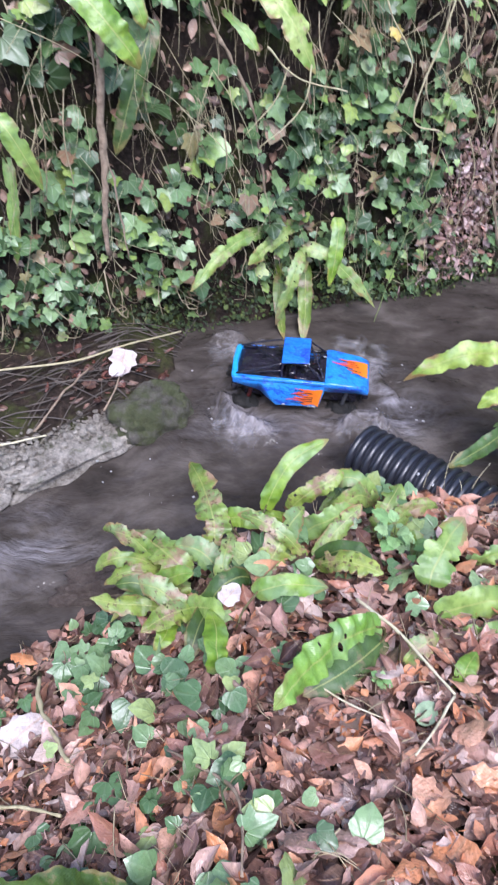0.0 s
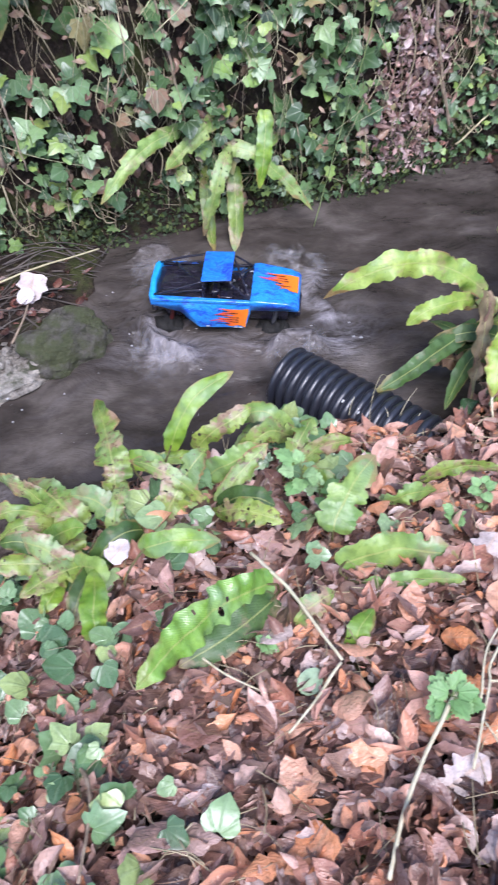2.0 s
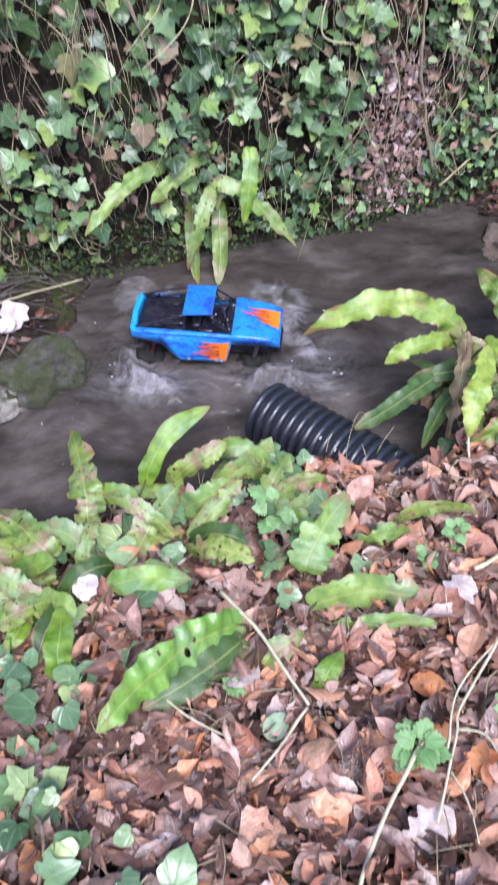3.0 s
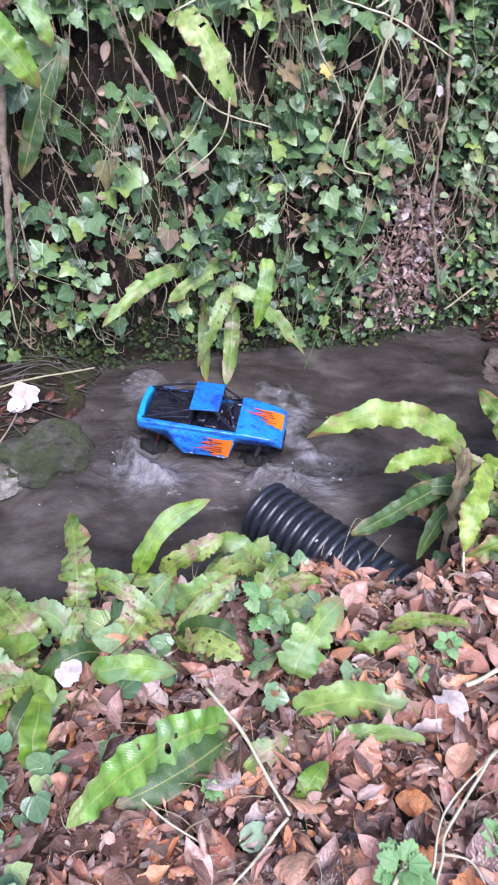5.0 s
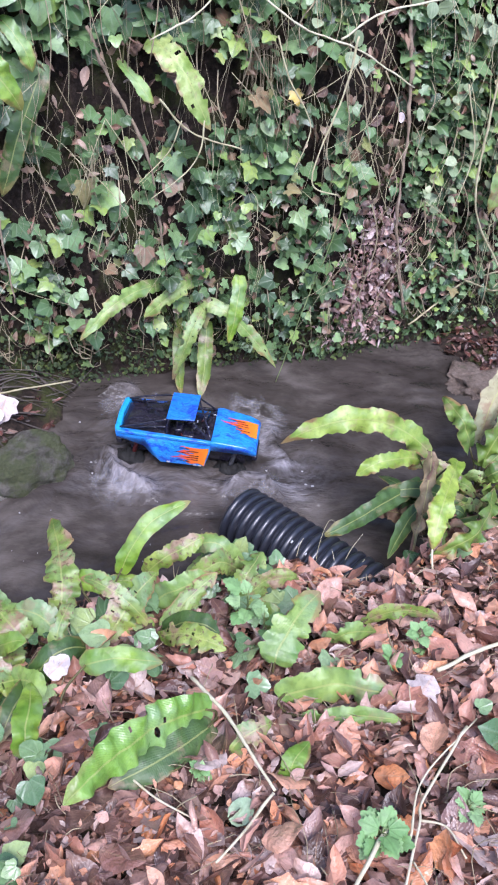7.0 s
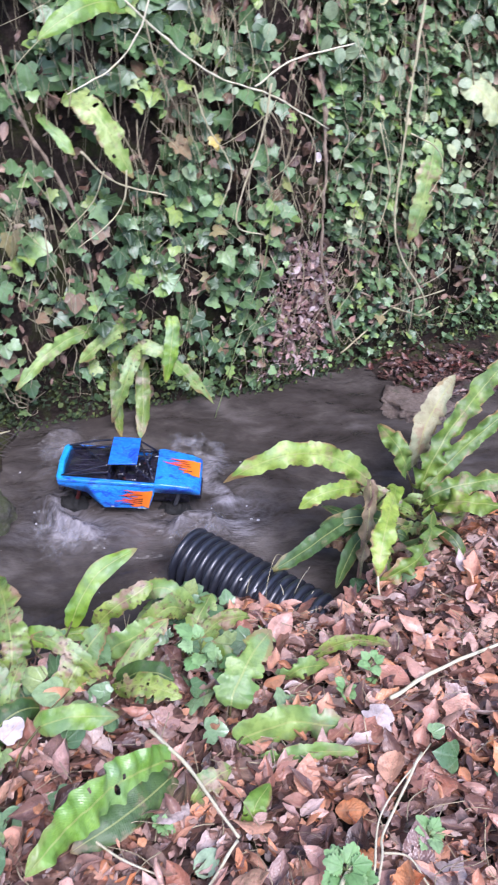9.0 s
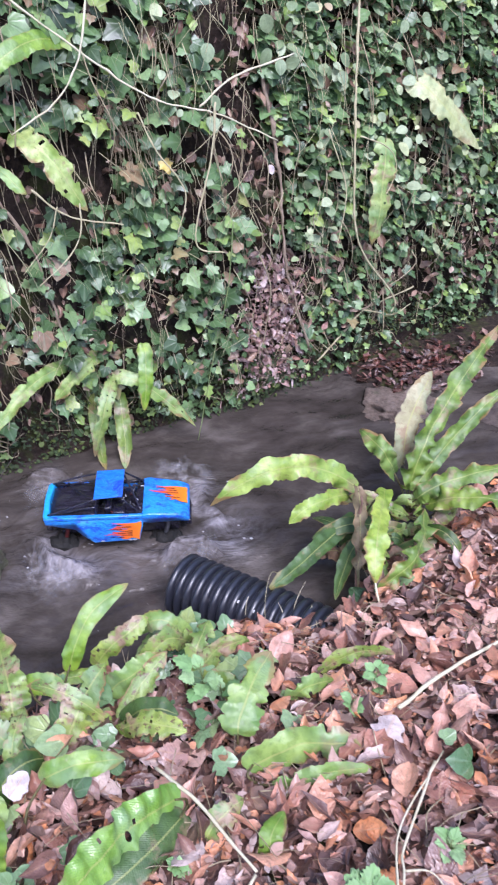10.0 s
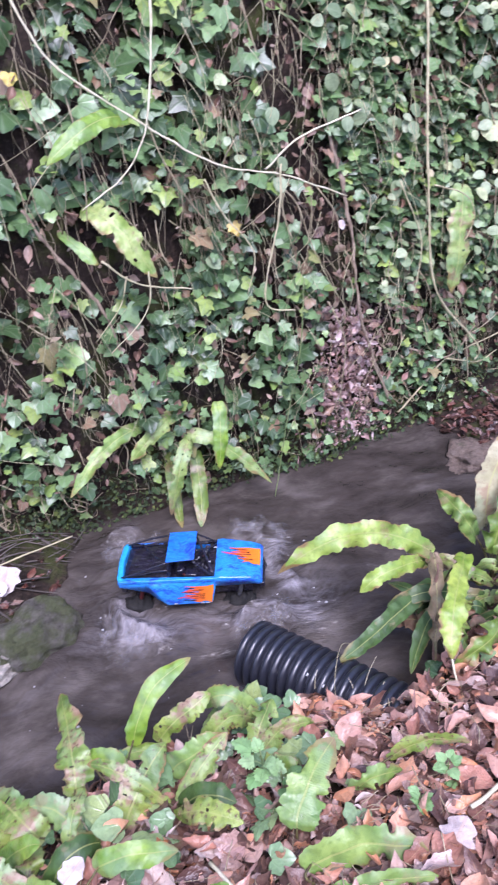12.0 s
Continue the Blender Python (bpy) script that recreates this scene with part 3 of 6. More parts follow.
JAGGED = [(0.22, -0.02), (0.40, 0.03), (0.33, 0.12), (0.51, 0.18), (0.39, 0.28), (0.53, 0.38), (0.38, 0.46), (0.47, 0.58), (0.31, 0.63), (0.34, 0.76), (0.18, 0.79), (0.14, 0.91)]
TORN = [(0.26, 0.02), (0.40, 0.18), (0.35, 0.33), (0.43, 0.50), (0.31, 0.64), (0.25, 0.80), (0.11, 0.91)]
MAPLE = [(0.24, -0.02), (0.42, 0.06), (0.39, 0.24), (0.50, 0.42), (0.33, 0.52), (0.29, 0.72), (0.14, 0.82)]
T_IVY = [leaf_template(IVY_FIVE, (0.05, 0.36, 0.62, 0.98), -0.14, -0.22, 0.1), leaf_template(IVY_FIVE, (0.05, 0.36, 0.62, 0.95), 0.14, -0.30, 0, 0.2),
         leaf_template(IVY_BLUNT, (0.05, 0.36, 0.62, 0.92), -0.12, -0.2), leaf_template(IVY_BLUNT, (0.05, 0.36, 0.62, 0.88), 0.1, -0.40, 0, 0.3),
         leaf_template(IVY_LOBED, (0.06, 0.36, 0.68, 1.0), -0.10, -0.3, 0.1, -0.2)]


def curled_leaf(rnd, wide, rows=9, cols=4):
    """A dry leaf: rolled across, bent along, twisted, with a crease along the midrib and a pointed tip."""
    k_flat = rnd.choice((0.35, 0.55, 0.8, 1.15))
    roll, bend, twist = rnd.uniform(-1.9, 1.9) * k_flat, rnd.uniform(-1.3, 1.3) * k_flat, rnd.uniform(-0.9, 0.9) * k_flat
    crease, ph, hook = rnd.uniform(0.05, 0.35), rnd.uniform(0, 6.28), rnd.uniform(-0.16, 0.16)
    torn = rnd.random() < 0.5
    xyz, uv, faces = [], [], []
    arc = y = z = 0.0
    for i in range(rows + 1):
        s = i / rows
        w = wide * max(0.02, math.sin(math.pi * min(1.0, 0.03 + 0.97 * s ** 0.9))) ** 0.8 * (1 - 0.35 * s ** 3)
        t = twist * (s - 0.4)
        for j in range(cols + 1):
            a = 2 * j / cols - 1
            q = roll if abs(roll) > 0.05 else 0.05
            k = q * a
            wob = rnd.uniform(0.55, 1.10) if torn and abs(a) == 1 else rnd.uniform(0.95, 1.04)
            px, pz = w * wob * math.sin(k) / q + hook * (s - s * s), w * (1 - math.cos(k)) / q
            pz += crease * w * abs(a) + 0.10 * w * math.sin(s * 11 + a * 2.5 + ph) * abs(a) + w * rnd.uniform(-0.09, 0.09)
            xyz.append((px * math.cos(t) - pz * math.sin(t), y - pz * math.sin(arc), z + px * math.sin(t) + pz * math.cos(arc)))
            uv.append((0.5 + a / 2, s))
        arc = bend * (s + 0.5 / rows)
        y += math.cos(arc) / rows
        z += math.sin(arc) / rows
    for i in range(rows):
        for j in range(cols):
            o = i * (cols + 1) + j
            faces.append([o, o + 1, o + cols + 2, o + cols + 1])
    return np.array(xyz), faces, np.array(uv)


_shapes = random.Random(5)
T_BEECH = [curled_leaf(_shapes, _shapes.uniform(0.24, 0.36)) for _ in range(24)] + [curled_leaf(_shapes, _shapes.uniform(0.12, 0.20)) for _ in range(8)] + [leaf_template(MAPLE, (0, 0.3, 0.62, 1.0), -0.15, 0.6, 0.3, 0.5)]
T_FLAT = [curled_leaf(_shapes, _shapes.uniform(0.28, 0.42), 5, 2) for _ in range(8)]
T_BITS = [curled_leaf(_shapes, _shapes.uniform(0.2, 0.5), 4, 2) for _ in range(10)]


def rounded(outline, base, tip, steps=3):
    """The half outline with smooth bays and lobes."""
    line = curve_points([(0, base, 0), *[(a, b, 0) for a, b in outline], (0, tip, 0)], steps)
    return [(p.x, p.y) for p in line[1:-1] if p.x > 0.004]


T_IVY_NEAR = [leaf_template(rounded(IVY_FIVE, 0.05, 0.95, 2), (0.05, 0.36, 0.62, 0.95), -0.18, -0.35, 0.2, 0.2), leaf_template(rounded(IVY_BLUNT, 0.05, 0.9, 2), (0.05, 0.36, 0.62, 0.9), 0.12, -0.3, 0.1, -0.2), leaf_template(rounded(IVY_WIDE, 0.05, 0.96), (0.05, 0.30, 0.55, 0.78, 0.96), 0.14, -0.5, -0.25, 0.3),
              leaf_template(rounded(IVY_WIDE, 0.05, 0.9), (0.05, 0.30, 0.55, 0.75, 0.9), -0.12, 0.35, 0.4, -0.4)]
OAK = [(0.08, 0.06), (0.20, 0.13), (0.15, 0.23), (0.30, 0.32), (0.21, 0.43), (0.35, 0.54), (0.23, 0.65), (0.27, 0.77), (0.14, 0.89)]
T_OAK = [leaf_template(rounded(OAK, 0.0, 0.97, 4), (0.0, 0.22, 0.42, 0.65, 0.97), -0.2, -0.3, 0.2, 0.3)]
T_WHITE = [leaf_template(TORN, (0.0, 0.25, 0.5, 0.72, 0.95), -0.22, -0.3, 0.2, 0.35), leaf_template(TORN, (0.0, 0.25, 0.5, 0.72, 0.95), 0.26, 0.3, -0.2, -0.4)]
T_OVAL = [leaf_template(OVAL, (0, 0.34, 0.66, 1.0), 0.15, -0.2)]
T_HERB = [leaf_template(JAGGED, (0, 0.34, 0.66, 1.0), 0.15, -0.35), leaf_template(JAGGED, (0, 0.34, 0.66, 1.0), -0.1, -0.5)]
T_MAPLE = [leaf_template(MAPLE, (0, 0.3, 0.62, 1.0), -0.12, -0.3), leaf_template(MAPLE, (0, 0.3, 0.62, 1.0), 0.2, 0.3)]


def leaf_mesh(name, template, material):
    xyz, faces, uv = template
    me = bpy.data.meshes.new(name)
    me.from_pydata(xyz.tolist(), [], faces)
    layer = me.uv_layers.new(name="UVMap")
    loops = np.array([v for f in faces for v in f])
    layer.data.foreach_set("uv", uv[loops].ravel().astype(np.float32))
    me.shade_smooth()
    me.materials.append(material)
    return me


def joined_leaves(name, templates, picks, mats, material, parent=None):
    verts, faces, uvs, base = [], [], [], 0
    for k, m in zip(picks, mats):
        xyz, fs, uv = templates[k]
        verts.append(xyz @ m[:3, :3].T + m[:3, 3])
        for f in fs:
            faces.append([v + base for v in f])
            uvs.append(uv[f])
        base += len(xyz)
    me = bpy.data.meshes.new(name)
    me.from_pydata(np.concatenate(verts).tolist(), [], faces)
    me.uv_layers.new(name="UVMap").data.foreach_set("uv", np.concatenate(uvs).ravel().astype(np.float32))
    me.shade_smooth()
    me.materials.append(material)
    ob = new(name, me)
    if parent is not None:
        ob.parent = parent
    return ob


def leaf_matrix(p, normal, along, size, lift=0.0):
    """Pose of a leaf at p: its upper side to normal, its tip towards along."""
    z = np.asarray(normal, float)
    z = z / np.linalg.norm(z)
    y = np.asarray(along, float)
    y = y - z * (y @ z)
    y = y / (np.linalg.norm(y) + 1e-9)
    x = np.cross(y, z)
    m = np.eye(4)
    m[:3, 0], m[:3, 1], m[:3, 2] = x * size, y * size, z * size
    m[:3, 3] = np.asarray(p) + z * lift
    return m


def scatter(holder, leaf_name, rest_name, templates, mats, single_mat, rest_mat, singles, centre, rest_label):
    """The leaves nearest to a place of the plan as parts of the holder, all others as one mass."""
    picks = RNG.integers(0, len(templates), len(mats))
    order = np.argsort([np.linalg.norm(m[:3, 3] - np.array(centre)) for m in mats])
    meshes = [leaf_mesh(leaf_name, t, single_mat) for t in templates]
    for i in order[:singles]:
        ob = new(leaf_name, meshes[picks[i]])
        ob.parent = holder
        ob.matrix_basis = Matrix.Translation(-holder.location) @ Matrix(mats[i].tolist())
    rest = order[singles:]
    if len(rest):
        ob = joined_leaves(rest_name, templates, picks[rest], [mats[i] for i in rest], rest_mat, holder)
        ob.matrix_basis = Matrix.Translation(-holder.location)
        tagged(ob, rest_label, kind="stuff")


# ---- ferns ----
def frond(fern, base, mid, tip, width, style, wave, face=(0.1, -0.6, 0.8), root=None):
    b, m, e = Vector(base), Vector(mid), Vector(tip)
    c = 2 * m - (b + e) / 2
    rnd = random.Random(f"{base}{tip}")
    ph = rnd.random() * 40
    shaggy = style in ("worn", "pale", "bleached", "cream", "ruffled", "yellowed", "pleated")
    frill = wave * {"ruffled": 0.70, "withered": 1.5, "fresh": 0.30, "holed": 0.46, "pleated": 1.05, "worn": 0.42, "bleached": 0.26, "cream": 0.32, "pale": 0.34}.get(style, 0.2)
    beat = (b - e).length * rnd.uniform(58, 76) * {"ruffled": 1.35, "pleated": 1.7}.get(style, 1.0)           # folds of the margin, every 14 mm or so
    rows, cols = 60, 8
    bm = bmesh.new()
    uvl = bm.loops.layers.uv.new("UVMap")
    grid = []
    roll = rnd.uniform(-0.45, 0.45) * (0.3 if face[0] > 0.3 else 1.0)
    for i in range(rows + 1):
        s = i / rows
        p = b * (1 - s) ** 2 + c * 2 * s * (1 - s) + e * s * s
        d = ((c - b) * (1 - s) + (e - c) * s).normalized()
        side = d.cross(Vector(face)).normalized()
        up = side.cross(d).normalized()
        turn = roll + 0.9 * roll * (s - 0.5) + (2.6 if style == "withered" else 0.35) * noise.noise(Vector((s * (7.0 if style == "withered" else 2.2), ph, 4.0)))
        ca, sa = math.cos(turn), math.sin(turn)
        side, up = side * ca + up * sa, up * ca - side * sa
        p = p + side * (width * 0.10 * noise.noise(Vector((s * 2.5, ph, 9.0)))) + up * (width * 0.10 * noise.noise(Vector((s * 3.5, ph, 15.0))))
        w = width / 2 * min(1.0, 0.70 + 2.2 * s) * (1 - max(0.0, (s - 0.55) / 0.45) ** 2.6) ** 0.8 * (1 + 0.14 * noise.noise(Vector((s * 4, ph, 0))))
        row = []
        for j in range(cols + 1):
            a = j / cols * 2 - 1
            flank = 3.0 if a > 0 else 8.0
            edge = 1.0
            if abs(a) > 0.7:
                edge = 1 + (0.62 if style == "ruffled" else 0.40 if shaggy else 0.10 if style == "holed" else 0.20) * (0.55 * noise.noise(Vector((s * 9, flank, ph))) + 0.45 * noise.noise(Vector((s * 27, flank, ph)))) * (abs(a) - 0.5) * 2
                bite = noise.noise(Vector((s * 7.5, flank, ph * 2)))
                if bite > 0.26 and shaggy and style not in ("ruffled", "pleated"):
                    edge *= 1 - 0.50 * min(1.0, (bite - 0.26) / 0.10) * (abs(a) - 0.5) * 2
            if i == 0:
                edge *= 0.75
            # the margin is longer than the midrib, so it goes up and down in folds
            fold = math.sin(beat * s + ph + 1.3 * noise.noise(Vector((s * 6, flank, ph))) + (2.2 if a > 0 else 0.0)) * (0.55 + 0.9 * noise.noise(Vector((s * 5, flank, ph + 3))))
            swell = noise.noise(Vector((s * 6.0, a * 1.1, ph)))
            lift = -0.30 * w * a * a + 0.20 * w * abs(a) + frill * w * (a * a * fold + 0.35 * swell) + 0.05 * w * abs(a) * math.sin(3.3 * beat * s + ph)
            if style == "holed":                          # broad folds right across the blade
                lift += 0.16 * w * math.sin(3.2 * beat * s + ph + 1.2 * abs(a)) * (0.25 + 0.75 * abs(a)) * (0.7 + 0.6 * noise.noise(Vector((s * 5, a, ph))))
            back = 0.03 * width if i == 0 and abs(a) > 0.3 else 0.0
            row.append(bm.verts.new(local(fern, p + side * (a * w * edge) + up * lift - d * back)))
        grid.append(row)
    if style == "holed":
        for i, j in ((23, 2), (23, 4), (25, 2), (25, 4)):
            grid[i][j].co = grid[i][j].co.lerp(grid[24][3].co, 0.30)
    holes = {(23, 2), (24, 2), (23, 3), (24, 3), (20, 4), (33, 6)} if style == "holed" else set()
    for i in range(rows):
        for j in range(cols):
            if (i, j) in holes:
                continue
            if style in ("worn", "bleached") and 2 < i < rows - 3 and 0 < j < cols - 1 and noise.noise(Vector((i * 0.34, j * 0.55, ph))) > 0.60:
                continue                                  # eaten through
            f = bm.faces.new((grid[i][j], grid[i][j + 1], grid[i + 1][j + 1], grid[i + 1][j]))
            for loop, (di, dj) in zip(f.loops, ((0, 0), (0, 1), (1, 1), (1, 0))):
                loop[uvl].uv = ((j + dj) / cols, (i + di) / rows)
    ob = part("frond", bm, M_FROND[style], fern)
    if root is not None:
        bm = bmesh.new()
        r = local(fern, root)
        bb = local(fern, b)
        d0 = (c - b).normalized()
        tube_into(bm, [r, (r + bb) / 2 - d0 * 0.01 + Vector((0, 0, 0.015)), bb + d0 * 0.012], 0.0028, 0.0018, 5, 4)
        part("stalk", bm, M_STALK, ob)
    return ob


def fern(name, root, rows, label, face=(0.1, -0.6, 0.8)):
    f = thing(name, root, label, "fern", "ferns on the banks")
    for base, mid, tip, width, style, wave in rows:
        frond(f, base, mid, tip, width, style, wave, face, root)
    bm = bmesh.new()
    bmesh.ops.create_icosphere(bm, subdivisions=3, radius=0.013)
    for v in bm.verts:
        v.co *= 1 + 0.9 * noise.noise(v.co * 160)
    part("crown", bm, M_WITHERED, f)
    return f


# ---- the ferns, each from its crown: base, middle and tip of every frond, width, look ----
fern("hart_tongue_fern", (-0.092, 0.598, 0.230), [
    ((-0.196, 0.573, 0.282), (-0.294, 0.469, 0.283), (-0.391, 0.379, 0.210), 0.042, "pale", 1.0),
    ((-0.101, 0.612, 0.287), (-0.170, 0.537, 0.266), (-0.237, 0.494, 0.219), 0.042, "bleached", 1.0),
    ((-0.077, 0.584, 0.209), (-0.113, 0.498, 0.163), (-0.156, 0.467, 0.033), 0.042, "bleached", 1.0),
    ((-0.124, 0.617, 0.299), (-0.147, 0.577, 0.105), (-0.128, 0.441, 0.000), 0.042, "olive", 1.0),
    ((-0.069, 0.593, 0.157), (-0.069, 0.529, 0.067), (-0.074, 0.439, 0.000), 0.044, "olive", 1.0),
    ((0.014, 0.624, 0.295), (0.013, 0.568, 0.234), (-0.002, 0.528, 0.131), 0.042, "fresh", 1.0),
    ((-0.092, 0.582, 0.221), (-0.002, 0.565, 0.199), (0.139, 0.534, 0.052), 0.044, "bleached", 1.0),
], "green strap-leaved fern hanging from the ivy bank over water", face=(0.35, -0.75, 0.55))
fern("hart_tongue_fern", (-0.259, 0.617, 0.859), [
    ((-0.226, 0.629, 0.882), (-0.146, 0.567, 0.826), (-0.076, 0.550, 0.712), 0.065, "bleached", 1.0),
    ((-0.292, 0.606, 0.835), (-0.245, 0.564, 0.798), (-0.211, 0.556, 0.760), 0.030, "fresh", 1.0),
], "blotched old strap-leaved fern high on the ivy bank", face=(0.35, -0.75, 0.55))
fern("hart_tongue_fern", (-0.550, 0.494, 0.906), [
    ((-0.450, 0.534, 0.834), (-0.501, 0.466, 0.704), (-0.558, 0.443, 0.560), 0.049, "dark", 1.0),
    ((-0.667, 0.426, 0.965), (-0.530, 0.363, 0.896), (-0.470, 0.382, 0.780), 0.065, "fresh", 1.0),
    ((-0.533, 0.522, 0.920), (-0.484, 0.491, 0.885), (-0.462, 0.490, 0.828), 0.038, "fresh", 1.0),
], "fresh green strap-leaved fern high on the ivy bank", face=(0.35, -0.75, 0.55))
fern("hart_tongue_fern", (-0.813, 0.337, 0.677), [
    ((-0.829, 0.313, 0.763), (-0.744, 0.255, 0.705), (-0.695, 0.270, 0.559), 0.047, "pale", 1.0),
    ((-0.797, 0.360, 0.592), (-0.792, 0.316, 0.487), (-0.814, 0.301, 0.339), 0.028, "pale", 1.0),
], "yellowing strap-leaved fern hanging on the ivy bank", face=(0.35, -0.75, 0.55))
fern("hart_tongue_fern", (-0.082, 0.701, 1.048), [
    ((-0.082, 0.701, 1.048), (-0.159, 0.601, 1.064), (-0.264, 0.525, 1.005), 0.047, "fresh", 1.0),
], "single arching green fern frond on the ivy bank", face=(0.35, -0.75, 0.55))
fern("hart_tongue_fern", (0.800, 0.979, 0.789), [
    ((0.824, 0.953, 0.875), (0.927, 0.924, 0.800), (1.076, 0.954, 0.656), 0.078, "yellowed", 1.0),
    ((0.755, 0.892, 0.727), (0.737, 0.825, 0.607), (0.715, 0.797, 0.448), 0.072, "bleached", 1.0),
], "pale yellow strap-leaved fern on the ivy bank", face=(0.35, -0.75, 0.55))
fern("hart_tongue_fern", (-0.290, -0.473, 0.120), [
    ((-0.286, -0.422, 0.170), (-0.296, -0.341, 0.200), (-0.356, -0.184, 0.150), 0.060, "worn", 1.0),
    ((-0.327, -0.498, 0.170), (-0.379, -0.458, 0.190), (-0.457, -0.370, 0.150), 0.061, "worn", 1.0),
    ((-0.257, -0.499, 0.170), (-0.305, -0.464, 0.200), (-0.361, -0.443, 0.190), 0.053, "pale", 1.0),
], "browned broad strap-leaved fern at the water edge")
fern("hart_tongue_fern", (-0.209, -0.410, 0.140), [
    ((-0.181, -0.348, 0.190), (-0.139, -0.305, 0.270), (-0.056, -0.259, 0.310), 0.038, "fresh", 1.0),
    ((-0.265, -0.366, 0.180), (-0.224, -0.378, 0.200), (-0.187, -0.396, 0.190), 0.041, "fresh", 1.0),
    ((-0.181, -0.517, 0.200), (-0.154, -0.474, 0.250), (-0.109, -0.393, 0.260), 0.057, "worn", 1.0),
], "wavy bright green strap-leaved fern at the water edge")
fern("hart_tongue_fern", (-0.090, -0.390, 0.138), [
    ((-0.132, -0.356, 0.200), (-0.076, -0.343, 0.260), (-0.025, -0.316, 0.270), 0.040, "worn", 1.0),
    ((-0.107, -0.425, 0.210), (-0.054, -0.423, 0.260), (0.000, -0.394, 0.260), 0.047, "pale", 1.0),
    ((-0.090, -0.521, 0.244), (-0.031, -0.546, 0.295), (0.024, -0.573, 0.296), 0.040, "worn", 1.0),
    ((-0.032, -0.256, 0.098), (-0.014, -0.250, 0.128), (0.005, -0.222, 0.138), 0.039, "worn", 1.0),
], "spotted green strap-leaved fern beside the drain pipe")
fern("hart_tongue_fern", (0.008, -0.695, 0.280), [
    ((0.006, -0.684, 0.316), (-0.084, -0.762, 0.378), (-0.169, -0.867, 0.400), 0.058, "holed", 1.0),
    ((0.010, -0.706, 0.314), (-0.056, -0.772, 0.342), (-0.125, -0.819, 0.345), 0.046, "dark", 1.0),
], "glossy green fern frond with insect holes over dead leaves")
fern("hart_tongue_fern", (0.104, -0.583, 0.250), [
    ((0.104, -0.583, 0.285), (0.127, -0.536, 0.319), (0.178, -0.457, 0.315), 0.060, "pale", 1.0),
], "pale worn fern frond standing among dead leaves")
fern("hart_tongue_fern", (-0.383, -0.549, 0.097), [
    ((-0.424, -0.525, 0.125), (-0.365, -0.526, 0.199), (-0.313, -0.533, 0.231), 0.040, "fresh", 1.0),
    ((-0.358, -0.582, 0.172), (-0.294, -0.622, 0.262), (-0.249, -0.661, 0.281), 0.039, "pale", 1.0),
    ((-0.366, -0.541, 0.144), (-0.353, -0.633, 0.214), (-0.373, -0.680, 0.210), 0.036, "fresh", 1.0),
], "small green strap-leaved fern among ivy at the water edge")
fern("hart_tongue_fern", (-0.230, -0.682, 0.249), [
    ((-0.201, -0.611, 0.290), (-0.144, -0.614, 0.324), (-0.073, -0.603, 0.302), 0.039, "fresh", 1.0),
    ((-0.258, -0.754, 0.279), (-0.257, -0.717, 0.316), (-0.273, -0.635, 0.277), 0.040, "fresh", 1.0),
], "bright green strap-leaved fern among dead leaves")
fern("hart_tongue_fern", (0.127, -0.663, 0.269), [
    ((0.108, -0.642, 0.286), (0.196, -0.628, 0.304), (0.288, -0.645, 0.306), 0.058, "pale", 1.0),
    ((0.145, -0.683, 0.292), (0.214, -0.685, 0.315), (0.294, -0.681, 0.308), 0.030, "pale", 1.0),
], "ragged pale fern fronds lying on dead leaves")
fern("hart_tongue_fern", (0.237, -0.484, 0.216), [
    ((0.271, -0.454, 0.227), (0.331, -0.456, 0.271), (0.410, -0.452, 0.244), 0.027, "worn", 1.0),
    ((0.204, -0.513, 0.245), (0.238, -0.511, 0.276), (0.287, -0.490, 0.252), 0.035, "pale", 1.0),
], "small olive fern fronds lying on dead leaves")
fern("hart_tongue_fern", (0.075, -0.769, 0.292), [
    ((0.120, -0.787, 0.316), (0.123, -0.773, 0.343), (0.148, -0.736, 0.331), 0.034, "fresh", 1.0),
    ((0.030, -0.751, 0.308), (0.058, -0.732, 0.334), (0.096, -0.709, 0.329), 0.039, "worn", 1.0),
], "short young fern fronds among dead leaves")
fern("hart_tongue_fern", (0.478, 0.004, 0.102), [
    ((0.463, -0.002, 0.240), (0.299, -0.020, 0.340), (0.121, -0.050, 0.280), 0.052, "ruffled", 1.0),
    ((0.446, -0.001, 0.220), (0.354, -0.069, 0.270), (0.287, -0.092, 0.240), 0.036, "ruffled", 1.0),
    ((0.540, 0.019, 0.200), (0.464, -0.161, 0.260), (0.434, -0.252, 0.200), 0.046, "ruffled", 1.0),
    # the low dark fronds below the arch have its shade in their colour
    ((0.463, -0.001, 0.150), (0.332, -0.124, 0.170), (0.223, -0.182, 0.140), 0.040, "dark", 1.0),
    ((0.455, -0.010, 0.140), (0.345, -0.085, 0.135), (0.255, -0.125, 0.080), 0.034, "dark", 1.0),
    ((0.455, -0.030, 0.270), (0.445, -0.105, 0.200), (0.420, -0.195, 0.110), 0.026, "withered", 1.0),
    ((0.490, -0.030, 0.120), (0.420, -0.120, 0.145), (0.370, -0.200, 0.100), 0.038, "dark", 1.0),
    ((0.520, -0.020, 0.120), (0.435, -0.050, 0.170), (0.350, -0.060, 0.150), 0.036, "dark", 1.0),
    ((0.540, -0.030, 0.120), (0.490, -0.130, 0.165), (0.480, -0.220, 0.130), 0.036, "worn", 1.0),
], "large arching yellow-green fern overhanging the drain pipe")
